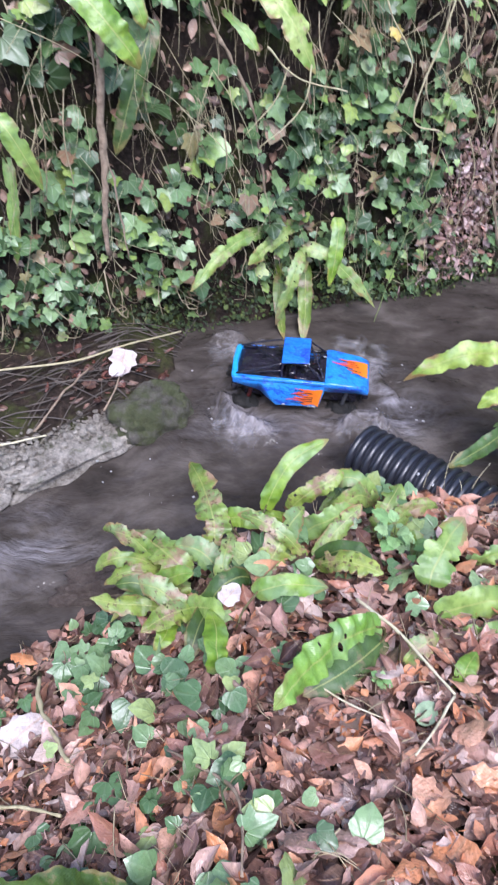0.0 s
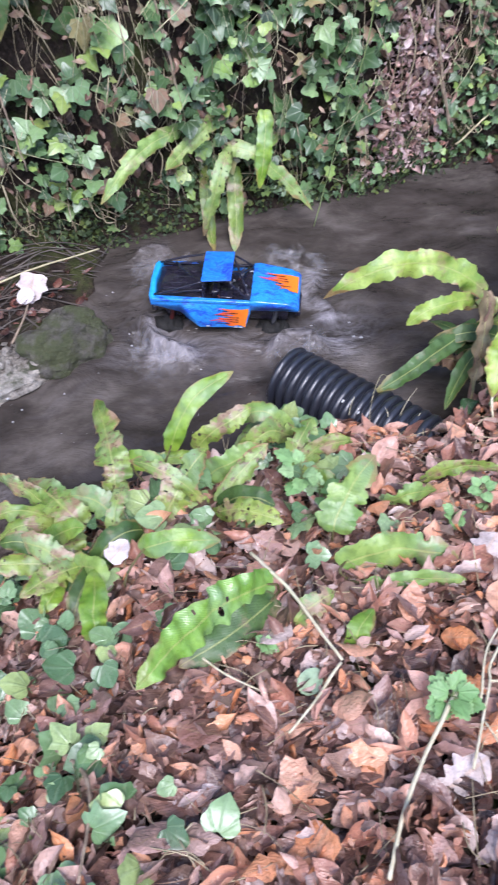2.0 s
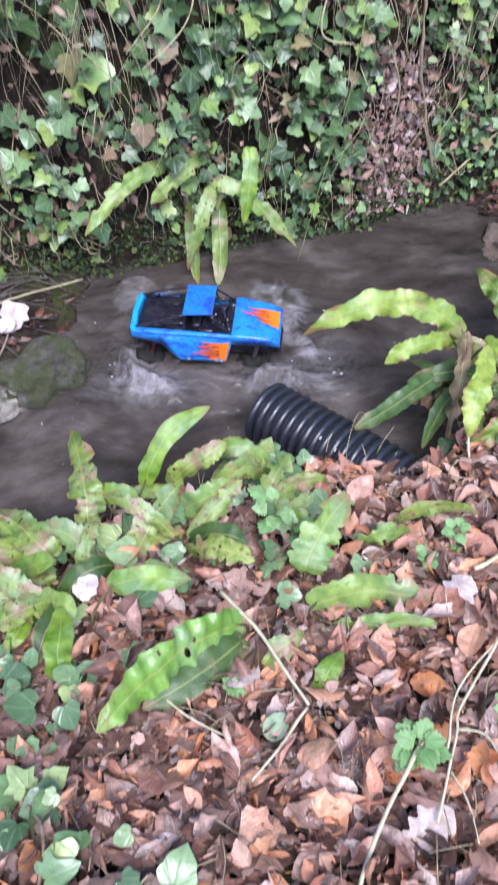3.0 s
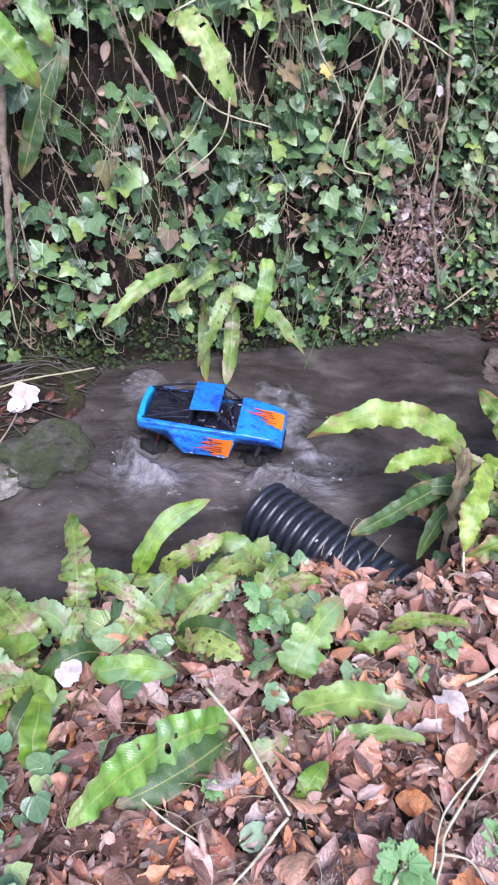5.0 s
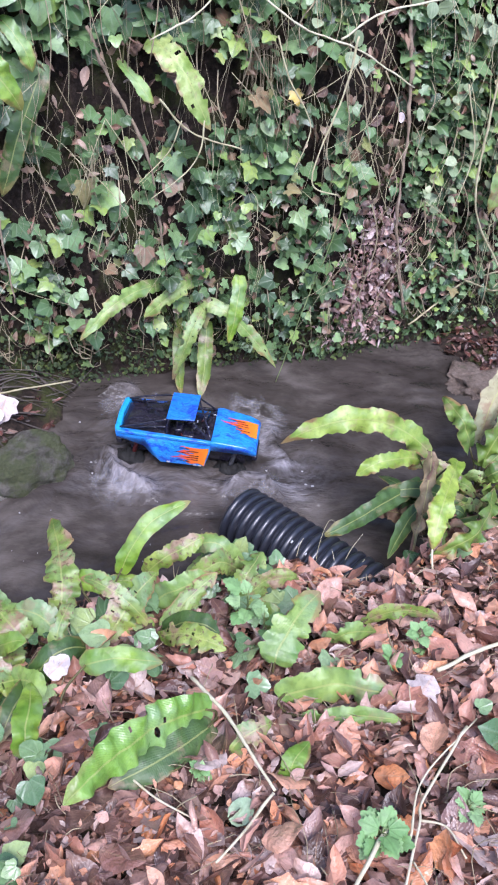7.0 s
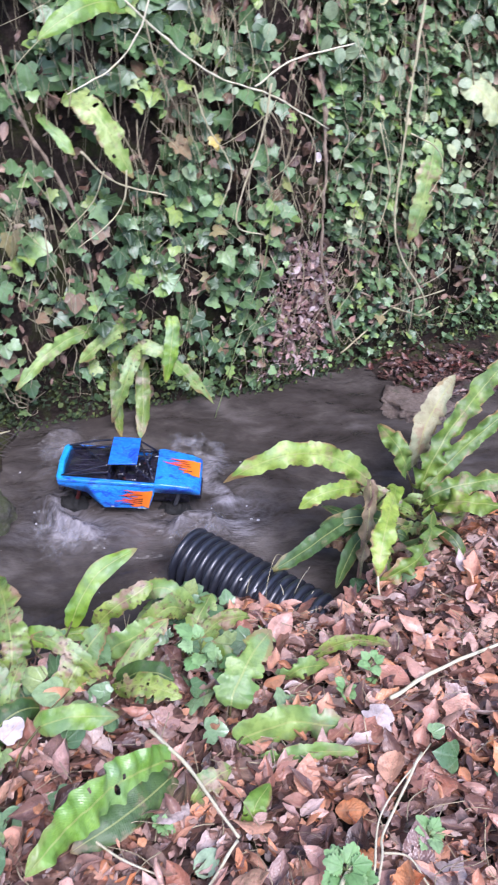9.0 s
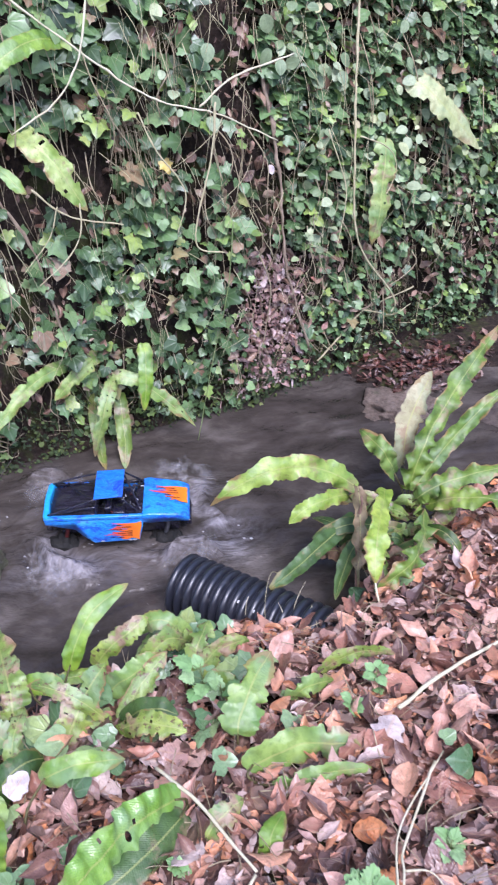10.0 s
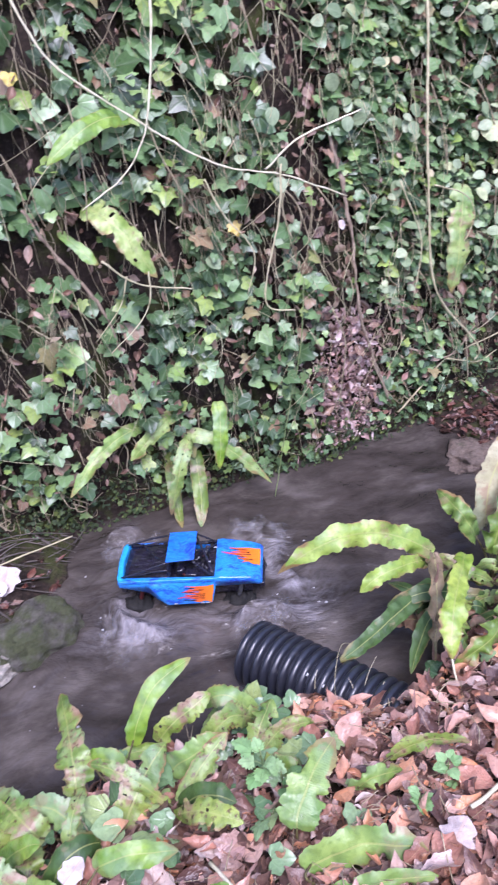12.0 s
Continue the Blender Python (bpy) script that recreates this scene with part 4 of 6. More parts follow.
fern("hart_tongue_fern", (0.622, 0.053, 0.076), [
    ((0.588, 0.088, 0.180), (0.541, 0.070, 0.280), (0.512, 0.167, 0.270), 0.044, "pleated", 1.0),
    ((0.624, -0.015, 0.160), (0.544, -0.198, 0.220), (0.446, -0.241, 0.170), 0.046, "pleated", 1.0),
    ((0.622, 0.065, 0.150), (0.698, 0.136, 0.300), (0.932, 0.359, 0.420), 0.052, "pleated", 1.0),
    ((0.626, 0.055, 0.150), (0.741, 0.116, 0.260), (0.886, 0.193, 0.330), 0.044, "pleated", 1.0),
    ((0.628, 0.138, 0.160), (0.645, 0.181, 0.270), (0.738, 0.296, 0.330), 0.066, "cream", 1.0),
    ((0.644, 0.013, 0.140), (0.720, -0.050, 0.210), (0.830, -0.089, 0.200), 0.052, "pleated", 1.0),
    ((0.624, 0.025, 0.150), (0.706, 0.022, 0.200), (0.865, 0.034, 0.210), 0.053, "pleated", 1.0),
], "large ruffled green fern with one cream frond")
fern("hart_tongue_fern", (-0.560, -1.060, 0.215), [
    ((-0.545, -1.075, 0.265), (-0.402, -1.082, 0.355), (-0.290, -1.108, 0.405), 0.058, "dark", 1.0),
], "broad green fern frond lying among ivy and dead leaves")


def undergrowth(root, count, label, seed):
    """Short fronds crowded round the foot of the large ferns: withered, worn, or dark with shade in their colour."""
    rnd = random.Random(seed)
    f = thing("hart_tongue_fern", root, label, "fern", "ferns on the banks")
    for _ in range(count):
        a, ln = rnd.uniform(0, 6.28), rnd.uniform(0.07, 0.16)
        d = Vector((math.cos(a), math.sin(a), 0))
        b = Vector(root) + d * rnd.uniform(0.01, 0.04) + Vector((rnd.uniform(-0.04, 0.04), rnd.uniform(-0.05, 0.05), 0.02))
        m = b + d * ln * 0.5 + Vector((0, 0, rnd.uniform(0.02, 0.06)))
        e = b + d * ln + Vector((0, 0, rnd.uniform(-0.03, 0.05)))
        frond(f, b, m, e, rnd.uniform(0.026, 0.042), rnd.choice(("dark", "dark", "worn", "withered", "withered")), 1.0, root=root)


undergrowth((0.520, -0.075, 0.060), 11, "crowded withered and shade-darkened fronds under the overhanging ferns", 31)
undergrowth((0.640, 0.020, 0.070), 8, "withered fronds and fronds coloured dark for shade at the foot of a ruffled fern", 32)


# ---- the drain pipe ----
def build_pipe():
    mouth, way = Vector((0.046, -0.070, 0.068)), Vector((0.775, -0.632, 0.055)).normalized()
    pipe = thing("drain_pipe", mouth, "black corrugated plastic drain pipe sticking out over the stream", "pipe")
    a = way.cross(Vector((0, 0, 1))).normalized()
    b = a.cross(way)
    length, pitch, seg = 0.66, 0.0222, 40

    def ring(bm, s, r):
        sag = -0.05 * max(0.0, s - 0.30) ** 2
        return [bm.verts.new(way * s + Vector((0, 0, sag)) + r * (math.cos(k * 6.2832 / seg) * a + math.sin(k * 6.2832 / seg) * b)) for k in range(seg)]

    def skin(bm, rings):
        for q, s in zip(rings, rings[1:]):
            for k in range(seg):
                bm.faces.new((q[k], q[(k + 1) % seg], s[(k + 1) % seg], s[k]))

    # inner wall and the ribs outside, each rib a hoop of its own
    bm = bmesh.new()
    outer = [ring(bm, i * pitch, 0.0635) for i in range(30)]
    inner = [ring(bm, s, 0.0600) for s in (0.0, 0.2, 0.4, length)]
    skin(bm, outer)
    skin(bm, inner)
    skin(bm, [inner[0], outer[0]])
    part("inner_wall", bm, M_PIPE, pipe)
    prof = [(0.0, 0.0630), (0.0012, 0.0700), (0.0042, 0.0740), (0.0088, 0.0752), (0.0132, 0.0740), (0.0164, 0.0700), (0.0176, 0.0630)]
    for i in range(29):
        bm = bmesh.new()
        skin(bm, [ring(bm, i * pitch + s, r * (1 + 0.004 * noise.noise(Vector((i * 1.7, 0, 0))))) for s, r in prof])
        part("rib", bm, M_PIPE, pipe)
    for s, turn in ((0.171, 63), (0.212, 58)):      # rubbed white print marks
        t = radians(turn + 180) if a.y > 0 else radians(turn)
        n = math.cos(t) * a + math.sin(t) * b
        bm = bmesh.new()
        m = Matrix.Translation(way * (s + 0.004) + n * 0.0756) @ n.to_track_quat("Z", "Y").to_matrix().to_4x4() @ Matrix.Diagonal((0.004, 0.007, 0.0008, 1))
        bmesh.ops.create_cube(bm, size=1.0, matrix=m)
        part("print_mark", bm, M_WHITE_MARK, pipe, "rubbed white print mark")


build_pipe()


# ---- the model truck: x forward, z = 0 at the water ----
def build_truck():
    t = thing("toy_truck", TRUCK, "blue remote-controlled toy truck with orange flames standing in the stream", "toy truck")
    t.rotation_euler = (radians(2.0), radians(0.5), radians(-5.5))

    bm = bmesh.new()                                     # hood, falling towards the nose
    prism_into(bm, [(0.060, 0.082), (0.060, 0.108), (0.075, 0.112), (0.150, 0.101), (0.172, 0.092), (0.178, 0.084), (0.176, 0.074), (0.165, 0.074), (0.140, 0.084), (0.085, 0.086)],
               "y", -0.060, 0.060, 0.004)
    for v in bm.verts:
        v.co.y *= 1.14 - 1.3 * max(0.0, v.co.x - 0.06)
    hood = part("hood", bm, M_BLUE, t)
    for side in (-1, 1):
        bm = bmesh.new()
        prism_into(bm, [(0.062, 0.100), (0.062, 0.078), (0.050, 0.034), (-0.062, 0.030), (-0.084, 0.050), (-0.104, 0.074), (-0.176, 0.090), (-0.178, 0.106), (-0.100, 0.108), (-0.02, 0.104)],
                   "y", 0.060 * side, 0.066 * side, 0.0015)
        for v in bm.verts:
            v.co.y += side * 0.012 * max(0.0, (0.10 - v.co.z) / 0.07)
        panel = part("side_panel", bm, M_BLUE, t)
        flame_on_side(panel, side)
    bm = bmesh.new()                                     # light blue rim at the tail, rounded at its corners
    prism_into(bm, [(-0.172, -0.066), (-0.181, -0.056), (-0.183, 0.0), (-0.181, 0.054), (-0.172, 0.062), (-0.160, 0.062), (-0.168, 0.052), (-0.170, 0.0), (-0.168, -0.052), (-0.156, -0.066)], "z", 0.094, 0.111, 0.003)
    part("bed_rim", bm, M_CYAN, t, "light blue bed rim")
    bm = bmesh.new()                                     # shoulders along the bed and the cockpit
    prism_into(bm, [(-0.176, -0.068), (-0.160, -0.054), (0.062, -0.060), (0.062, -0.069)], "z", 0.100, 0.111, 0.003)
    part("bed_rail", bm, M_BLUE, t)
    bm = bmesh.new()
    prism_into(bm, [(-0.172, 0.058), (-0.172, 0.066), (0.062, 0.066), (0.062, 0.060)], "z", 0.098, 0.107, 0.002)
    part("bed_rail", bm, M_BLACK, t, "black shoulder")
    bm = bmesh.new()                                     # black moulded bed cover behind the cockpit
    prism_into(bm, [(-0.168, 0.070), (-0.168, 0.098), (-0.120, 0.104), (-0.060, 0.110), (-0.048, 0.106), (-0.046, 0.070)], "y", -0.057, 0.057, 0.004)
    cover = part("bed_cover", bm, M_BLACK, t, "glossy black bed cover")
    for k, y in enumerate((-0.040, -0.022, -0.004, 0.016, 0.036)):       # low moulded ribs on the cover
        bm = bmesh.new()
        tube_into(bm, [(-0.162 + 0.004 * k, y, 0.0985), (-0.120, y * 0.96, 0.1035), (-0.076 - 0.006 * (k % 2), y * 0.9, 0.1078)], 0.0016, 0.0010, 6, 4)
        part("bar", bm, M_BLACK, cover)
    bm = bmesh.new()                                     # cockpit tub with seats and small fittings
    box_into(bm, (-0.050, -0.056, 0.060), (0.062, 0.056, 0.088), 0.004)
    tub = part("cockpit", bm, M_BLACK, t, "black cockpit tub")
    for y in (-0.026, 0.026):
        bm = bmesh.new()
        box_into(bm, (-0.034, y - 0.017, 0.086), (-0.014, y + 0.017, 0.116), 0.006)
        part("seat", bm, M_BLACK, tub)
        bm = bmesh.new()
        prism_into(bm, [(-0.016, 0.087), (0.018, 0.087), (0.016, 0.097), (-0.014, 0.099)], "y", y - 0.016, y + 0.016, 0.003)
        part("seat", bm, M_BLACK, tub)
    fittings = random.Random(17)
    for k in range(16):                                   # belts, knobs and stickers in the cockpit
        x, y, a = fittings.uniform(-0.036, 0.054), fittings.uniform(-0.050, 0.046), fittings.uniform(0, 3.1)
        ln = fittings.uniform(0.006, 0.015)
        z = 0.100 + fittings.uniform(-0.004, 0.012)
        bm = bmesh.new()
        tube_into(bm, [(x, y, z), (x + ln * math.cos(a) * 0.5, y + ln * math.sin(a) * 0.5, z + 0.003), (x + ln * math.cos(a), y + ln * math.sin(a), z)], 0.0016, 0.0011, 5, 2)
        part("fitting", bm, (M_RIM, M_RED, M_RIM, M_WHITE_MARK)[k % 4], tub)
    bm = bmesh.new()                                     # dashboard with a small wheel
    box_into(bm, (0.044, -0.054, 0.090), (0.064, 0.054, 0.109), 0.004)
    part("dashboard", bm, M_BLACK, t)
    bm = bmesh.new()
    pts = [(0.036 + 0.006 * math.cos(a), 0.026 + 0.012 * math.sin(a), 0.112 + 0.011 * math.cos(a)) for a in np.linspace(0, 6.28, 13)]
    tube_into(bm, pts, 0.0016, 0.0016, 6, 2)
    part("steering_wheel", bm, M_RIM, t)
    cage = [[(0.062, q * 0.058, 0.106), (0.036, q * 0.053, 0.130), (0.014, q * 0.047, 0.152)] for q in (-1, 1)]
    cage += [[(-0.050, q * 0.056, 0.106), (-0.050, q * 0.051, 0.132), (-0.046, q * 0.047, 0.152)] for q in (-1, 1)]
    cage += [[(-0.046, q * 0.046, 0.152), (-0.108, q * 0.053, 0.133), (-0.168, q * 0.055, 0.112)] for q in (-1, 1)]
    cage += [[(-0.050, q * 0.050, 0.128), (-0.090, q * 0.049, 0.122), (-0.130, q * 0.050, 0.112)] for q in (-1, 1)]
    cage += [[(-0.046, -0.047, 0.150), (-0.085, -0.010, 0.136), (-0.128, 0.050, 0.118)], [(0.014, -0.047, 0.152), (0.014, 0.0, 0.153), (0.014, 0.047, 0.152)],
             [(-0.046, -0.047, 0.152), (-0.047, 0, 0.153), (-0.046, 0.047, 0.152)], [(0.060, -0.054, 0.108), (0.036, 0.0, 0.130), (0.014, 0.044, 0.150)], [(0.060, 0.052, 0.108), (0.040, 0.020, 0.124), (0.016, -0.010, 0.151)]]
    for c in cage:
        bm = bmesh.new()
        tube_into(bm, c, 0.0026, 0.0026, 8, 4)
        part("cage_bar", bm, M_BLACK, t)
    bm = bmesh.new()                                     # roof plate
    prism_into(bm, [(-0.052, -0.050), (-0.052, 0.050), (0.018, 0.048), (0.018, -0.048)], "z", 0.156, 0.160, 0.0015)
    for v in bm.verts:
        v.co.z += 0.05 * (v.co.x + 0.018) - 0.6 * v.co.y ** 2
    part("roof", bm, M_ROOF, t)
    flame_on_hood(hood)
    bm = bmesh.new()                                     # chassis pan, axles, bumpers
    box_into(bm, (-0.150, -0.034, 0.018), (0.150, 0.034, 0.058), 0.006)
    part("chassis", bm, M_BLACK, t)
    for x in (-0.140, 0.112):
        bm = bmesh.new()
        tube_into(bm, [(x, -0.075, -0.02), (x, 0.0, -0.018), (x, 0.075, -0.02)], 0.008, 0.008, 8, 3)
        part("axle", bm, M_BLACK, t)
        for s in (-1, 1):
            bm = bmesh.new()
            tube_into(bm, [(x, 0.040 * s, 0.010), (x + 0.01, 0.036 * s, 0.05), (x + 0.012, 0.032 * s, 0.078)], 0.0055, 0.0055, 8, 3)
            part("damper", bm, M_RED if x < 0 and s < 0 else M_RIM, t, "red damper" if x < 0 and s < 0 else "")
    for x0, x1 in ((-0.186, -0.170), (0.165, 0.180)):
        bm = bmesh.new()
        box_into(bm, (x0, -0.034, 0.034), (x1, 0.034, 0.050), 0.004)
        part("bumper", bm, M_BLACK, t)
    for i, (x, y) in enumerate(WHEELS):
        wheel(t, x, y)


def tongue(bm, x0, x1, mid, half, k, at):
    """One painted flame tongue: a thin wedge that wavers and runs out to a point; at() lays it on the panel."""
    n = 12
    upper, lower = [], []
    for i in range(n + 1):
        q = i / n
        x = x0 + (x1 - x0) * q
        ww = half * (1 - q) ** 0.7 * (0.75 + 0.25 * math.cos(q * 10 + k)) + 0.0002
        c = mid + half * 0.5 * math.sin(q * 7 + k * 2) * q
        upper.append(bm.verts.new(at(x, c + ww))), lower.append(bm.verts.new(at(x, c - ww)))
    for i in range(n):
        bm.faces.new((lower[i], lower[i + 1], upper[i + 1], upper[i]))


def painted(name, bm, vec, material, panel, label):
    ret = bmesh.ops.extrude_face_region(bm, geom=bm.faces[:])
    bmesh.ops.translate(bm, verts=[v for v in ret["geom"] if isinstance(v, bmesh.types.BMVert)], vec=vec)
    part(name, bm, material, panel, label, smooth=False)


def flame_on_hood(hood):
    """Orange tongues that run back over the hood, with dark strokes between them."""
    rnd = random.Random(3)
    for k in range(9):
        y = 0.032 - 0.0055 * k
        def at(x, w, k=k):
            return (x, w, (0.1125 - (x - 0.075) * 0.147 if x < 0.150 else 0.1015 - (x - 0.150) * 0.41) + 0.0012 + 0.0001 * k)
        bm = bmesh.new()
        tongue(bm, 0.172, rnd.uniform(0.074, 0.112) + 0.0012 * abs(k - 3) ** 2, y, rnd.uniform(0.0056, 0.0076), k, at)
        painted("flame", bm, (0, 0, 0.0005), M_HOOD_FLAME, hood, "orange painted flame")
    for k in range(5):
        def at(x, w, k=k):
            return (x, w, (0.1125 - (x - 0.075) * 0.147 if x < 0.150 else 0.1015 - (x - 0.150) * 0.41) + 0.0030 + 0.0001 * k)
        bm = bmesh.new()
        x0 = rnd.uniform(0.120, 0.158)
        tongue(bm, x0, x0 - rnd.uniform(0.02, 0.05), 0.026 - 0.008 * k, 0.0011, k + 4, at)
        painted("flame", bm, (0, 0, 0.0004), M_BLACK, hood, "black stroke in the painted flame")


def flame_on_side(panel, side):
    rnd = random.Random(6)
    def skin_at(x, z, out):
        return (x, side * (0.0668 + 0.012 * max(0.0, (0.10 - z) / 0.07) + out), z)
    for k in range(8):
        def at(x, z, k=k):
            return skin_at(x, z, 0.0003 + 0.0001 * k)
        bm = bmesh.new()
        z = 0.044 + 0.0058 * k
        tongue(bm, 0.050 + 0.0012 * k, rnd.uniform(-0.036, 0.006), z, rnd.uniform(0.0054, 0.0074), k, at)
        painted("flame", bm, (0, side * 0.0005, 0), M_SIDE_FLAME, panel, "orange painted flame")
    for k in range(7):
        def at(x, z, k=k):
            return skin_at(x, z, 0.0019 + 0.0001 * k)
        bm = bmesh.new()
        x0 = rnd.uniform(0.006, 0.040)
        tongue(bm, x0, x0 - rnd.uniform(0.02, 0.045), 0.046 + 0.0062 * k, 0.0010, k + 4, at)
        painted("flame", bm, (0, side * 0.0004, 0), M_BLACK, panel, "black stroke in the painted flame")
    for x in (-0.046, 0.022, 0.034):
        bm = bmesh.new()
        y = side * (0.0672 + 0.012 * (0.10 - 0.036) / 0.07)
        box_into(bm, (x, min(y, y + side * 0.0008), 0.0335), (x + 0.009, max(y, y + side * 0.0008), 0.0375))
        part("sticker_mark", bm, M_WHITE_MARK, panel, "small white sticker mark")


def wheel(truck, x, y):
    r, w = 0.056, 0.046
    bm = bmesh.new()
    prof = [(-0.5, 0.62), (-0.5, 0.84), (-0.36, 0.97), (0.0, 1.0), (0.36, 0.97), (0.5, 0.84), (0.5, 0.62)]
    seg = 48
    def lug(k, p, q):                                    # chunky tread blocks, staggered from side to side
        return q * (1.09 if q > 0.9 and (k // 2 + (p > 0.1)) % 2 else 1.0)

    rings = [[bm.verts.new((x + r * lug(k, p, q) * math.cos(k * 6.2832 / seg), y + w * p, (-0.042 if y < 0 else -0.022) + r * lug(k, p, q) * math.sin(k * 6.2832 / seg))) for k in range(seg)] for p, q in prof]
    for a, b in zip(rings, rings[1:]):
        for k in range(seg):
            bm.faces.new((a[k], a[(k + 1) % seg], b[(k + 1) % seg], b[k]))
    tyre = part("tyre", bm, M_RUBBER, truck, "black knobbly tyre", smooth=False)
    bm = bmesh.new()
    out = 1 if y > 0 else -1
    rings = [[bm.verts.new((x + q * math.cos(k * 6.2832 / 24), y + out * p, (-0.042 if y < 0 else -0.022) + q * math.sin(k * 6.2832 / 24))) for k in range(24)]
             for p, q in ((0.027, 0.037), (0.024, 0.033), (0.012, 0.029), (0.012, 0.012), (0.020, 0.010), (0.020, 0.0015))]
    for a, b in zip(rings, rings[1:]):
        for k in range(24):
            bm.faces.new((a[k], a[(k + 1) % 24], b[(k + 1) % 24], b[k]))
    part("rim", bm, M_RIM, tyre)


build_truck()


# ---- stones ----
M_DRY_STONE = stone_mat("fibrous_brown_stone", (0.11, 0.075, 0.055), (0.44, 0.335, 0.265), 0.0)

def stone(name, place, size, turn, material, label, seed, rough=0.35):
    t = thing(name, place, label, "stone", "stones in the stream")
    bm = bmesh.new()
    bmesh.ops.create_icosphere(bm, subdivisions=5, radius=1.0)
    for v in bm.verts:
        n = noise.fractal(v.co * 1.3 + Vector((seed, 0, 0)), 0.8, 2.1, 6)
        v.co *= 1 + rough * n + 0.05 * noise.noise(v.co * 9 + Vector((0, seed, 0)))
        v.co.z = min(v.co.z, 0.75 + 0.15 * noise.noise(v.co * 3))
    bmesh.ops.transform(bm, matrix=Matrix.Rotation(radians(turn), 4, "Z") @ Matrix.Diagonal((*size, 1)), verts=bm.verts)
    part("stone_body", bm, material, t)


stone("stone", (-0.484, 0.100, 0.022), (0.108, 0.074, 0.080), 36, M_MOSS_STONE, "rounded mossy stone at the edge of the stream", 3.1, 0.27)
stone("stone", (-0.665, 0.012, -0.012), (0.25, 0.085, 0.050), 35, M_PALE_STONE, "long pale stone washed by the stream", 7.4, 0.55)
stone("stone", (-0.93, -0.10, -0.012), (0.17, 0.11, 0.040), 26, M_PALE_STONE, "pale flat stone under the rushing water", 5.2)
stone("stone", (-0.49, -0.385, -0.016), (0.14, 0.050, 0.050), 14, M_BROWN_STONE, "dark stone ledge under the near bank", 9.6)
stone("stone", (0.775, 0.590, -0.005), (0.115, 0.095, 0.040), 20, M_DRY_STONE, "flat brown stone in the shallows", 2.2, 0.42)
stone("stone", (0.94, 0.72, -0.02), (0.12, 0.07, 0.040), 40, M_BROWN_STONE, "flat dark stone in the shallows", 4.7, 0.25)
stone("stone", (1.08, 0.52, -0.02), (0.13, 0.08, 0.045), 15, M_BROWN_STONE, "flat grey-brown stone in the shallows", 8.3, 0.25)
stone("stone", (0.60, -0.02, 0.0), (0.09, 0.06, 0.055), 10, M_BROWN_STONE, "dark stone under the overhanging fern", 6.3)


def pebbles():
    bm = bmesh.new()
    rnd = random.Random(8)
    for _ in range(420):
        s = rnd.random()
        x, y = -0.96 + 0.42 * s + rnd.gauss(0, 0.035), -0.125 + 0.215 * s + rnd.gauss(0, 0.035)
        r = 0.003 + 0.012 * rnd.random() ** 2
        made = bmesh.ops.create_icosphere(bm, subdivisions=1, radius=r, matrix=Matrix.Translation((x, y, rnd.uniform(0.014, 0.040))) @ Matrix.Rotation(rnd.uniform(0, 6), 4, "Z") @ Matrix.Diagonal((1, rnd.uniform(0.6, 1), 0.55, 1)))["verts"]
        for v in made:
            v.co += Vector((rnd.uniform(-1, 1), rnd.uniform(-1, 1), rnd.uniform(-1, 1))) * r * 0.16
    tagged(part("pebbles", bm, M_PALE_STONE), "pale gravel and grit on the washed stone", "gravel", kind="stuff")


pebbles()


def foam_flecks():
    bm = bmesh.new()
    rnd = random.Random(4)
    for _ in range(40):
        x, y = rnd.uniform(-0.62, 0.30), rnd.uniform(-0.22, 0.36)
        if float(height(x, y)) > -0.01:
            continue
        r = 0.0007 + 0.0026 * rnd.random() ** 3
        bmesh.ops.create_icosphere(bm, subdivisions=2, radius=r, matrix=Matrix.Translation((x, y, 0.002)) @ Matrix.Diagonal((rnd.uniform(1, 1.8), 1, 0.5, 1)))
    tagged(part("foam_bubbles", bm, M_BUBBLE), "small white bubbles floating on muddy water", "bubbles", kind="stuff")


M_BUBBLE = plain_mat("foam_bubble", (0.40, 0.38, 0.38), (0.66, 0.64, 0.64), 200, 0.2)
foam_flecks()


# ---- stems and twigs ----
def stem(name, ctrl, r0, r1, material, label, category="twig", wobble=0.5):
    bm = bmesh.new()
    o = Vector(ctrl[0])
    tube_into(bm, [Vector(c) - o for c in ctrl], r0, r1, 7, 8, wobble)
    ob = part(name, bm, material)
    ob.location = o
    return tagged(ob, label, category, "stems and twigs")


stem("dry_bramble", [(-0.289, 0.657, 1.330), (-0.224, 0.630, 1.190), (-0.080, 0.639, 1.062), (0.093, 0.650, 0.933), (0.250, 0.674, 0.880), (0.413, 0.727, 0.792)], 0.0029, 0.0018, M_STRAW, "long pale bramble stem slung across the ivy bank", wobble=0.6)
stem("dry_bramble", [(0.004, 0.717, 1.291), (-0.038, 0.635, 1.064), (-0.106, 0.597, 0.953), (-0.217, 0.551, 0.896)], 0.0026, 0.0017, M_STRAW, "bent pale bramble stem in front of the ivy bank", wobble=0.6)
stem("hanging_stem", [(0.650, 0.908, 1.191), (0.640, 0.824, 0.873), (0.641, 0.790, 0.662), (0.668, 0.778, 0.465), (0.806, 0.816, 0.262), (0.800, 0.812, 0.206)], 0.0036, 0.0026, M_STEM, "thin straight stem hanging down the ivy bank")
stem("woody_stem", [(0.385, 0.787, 0.927), (0.424, 0.763, 0.699), (0.445, 0.740, 0.444), (0.528, 0.756, 0.129)], 0.0053, 0.0043, M_WOOD, "rough brown stem climbing the bank over dead leaves", wobble=0.9)
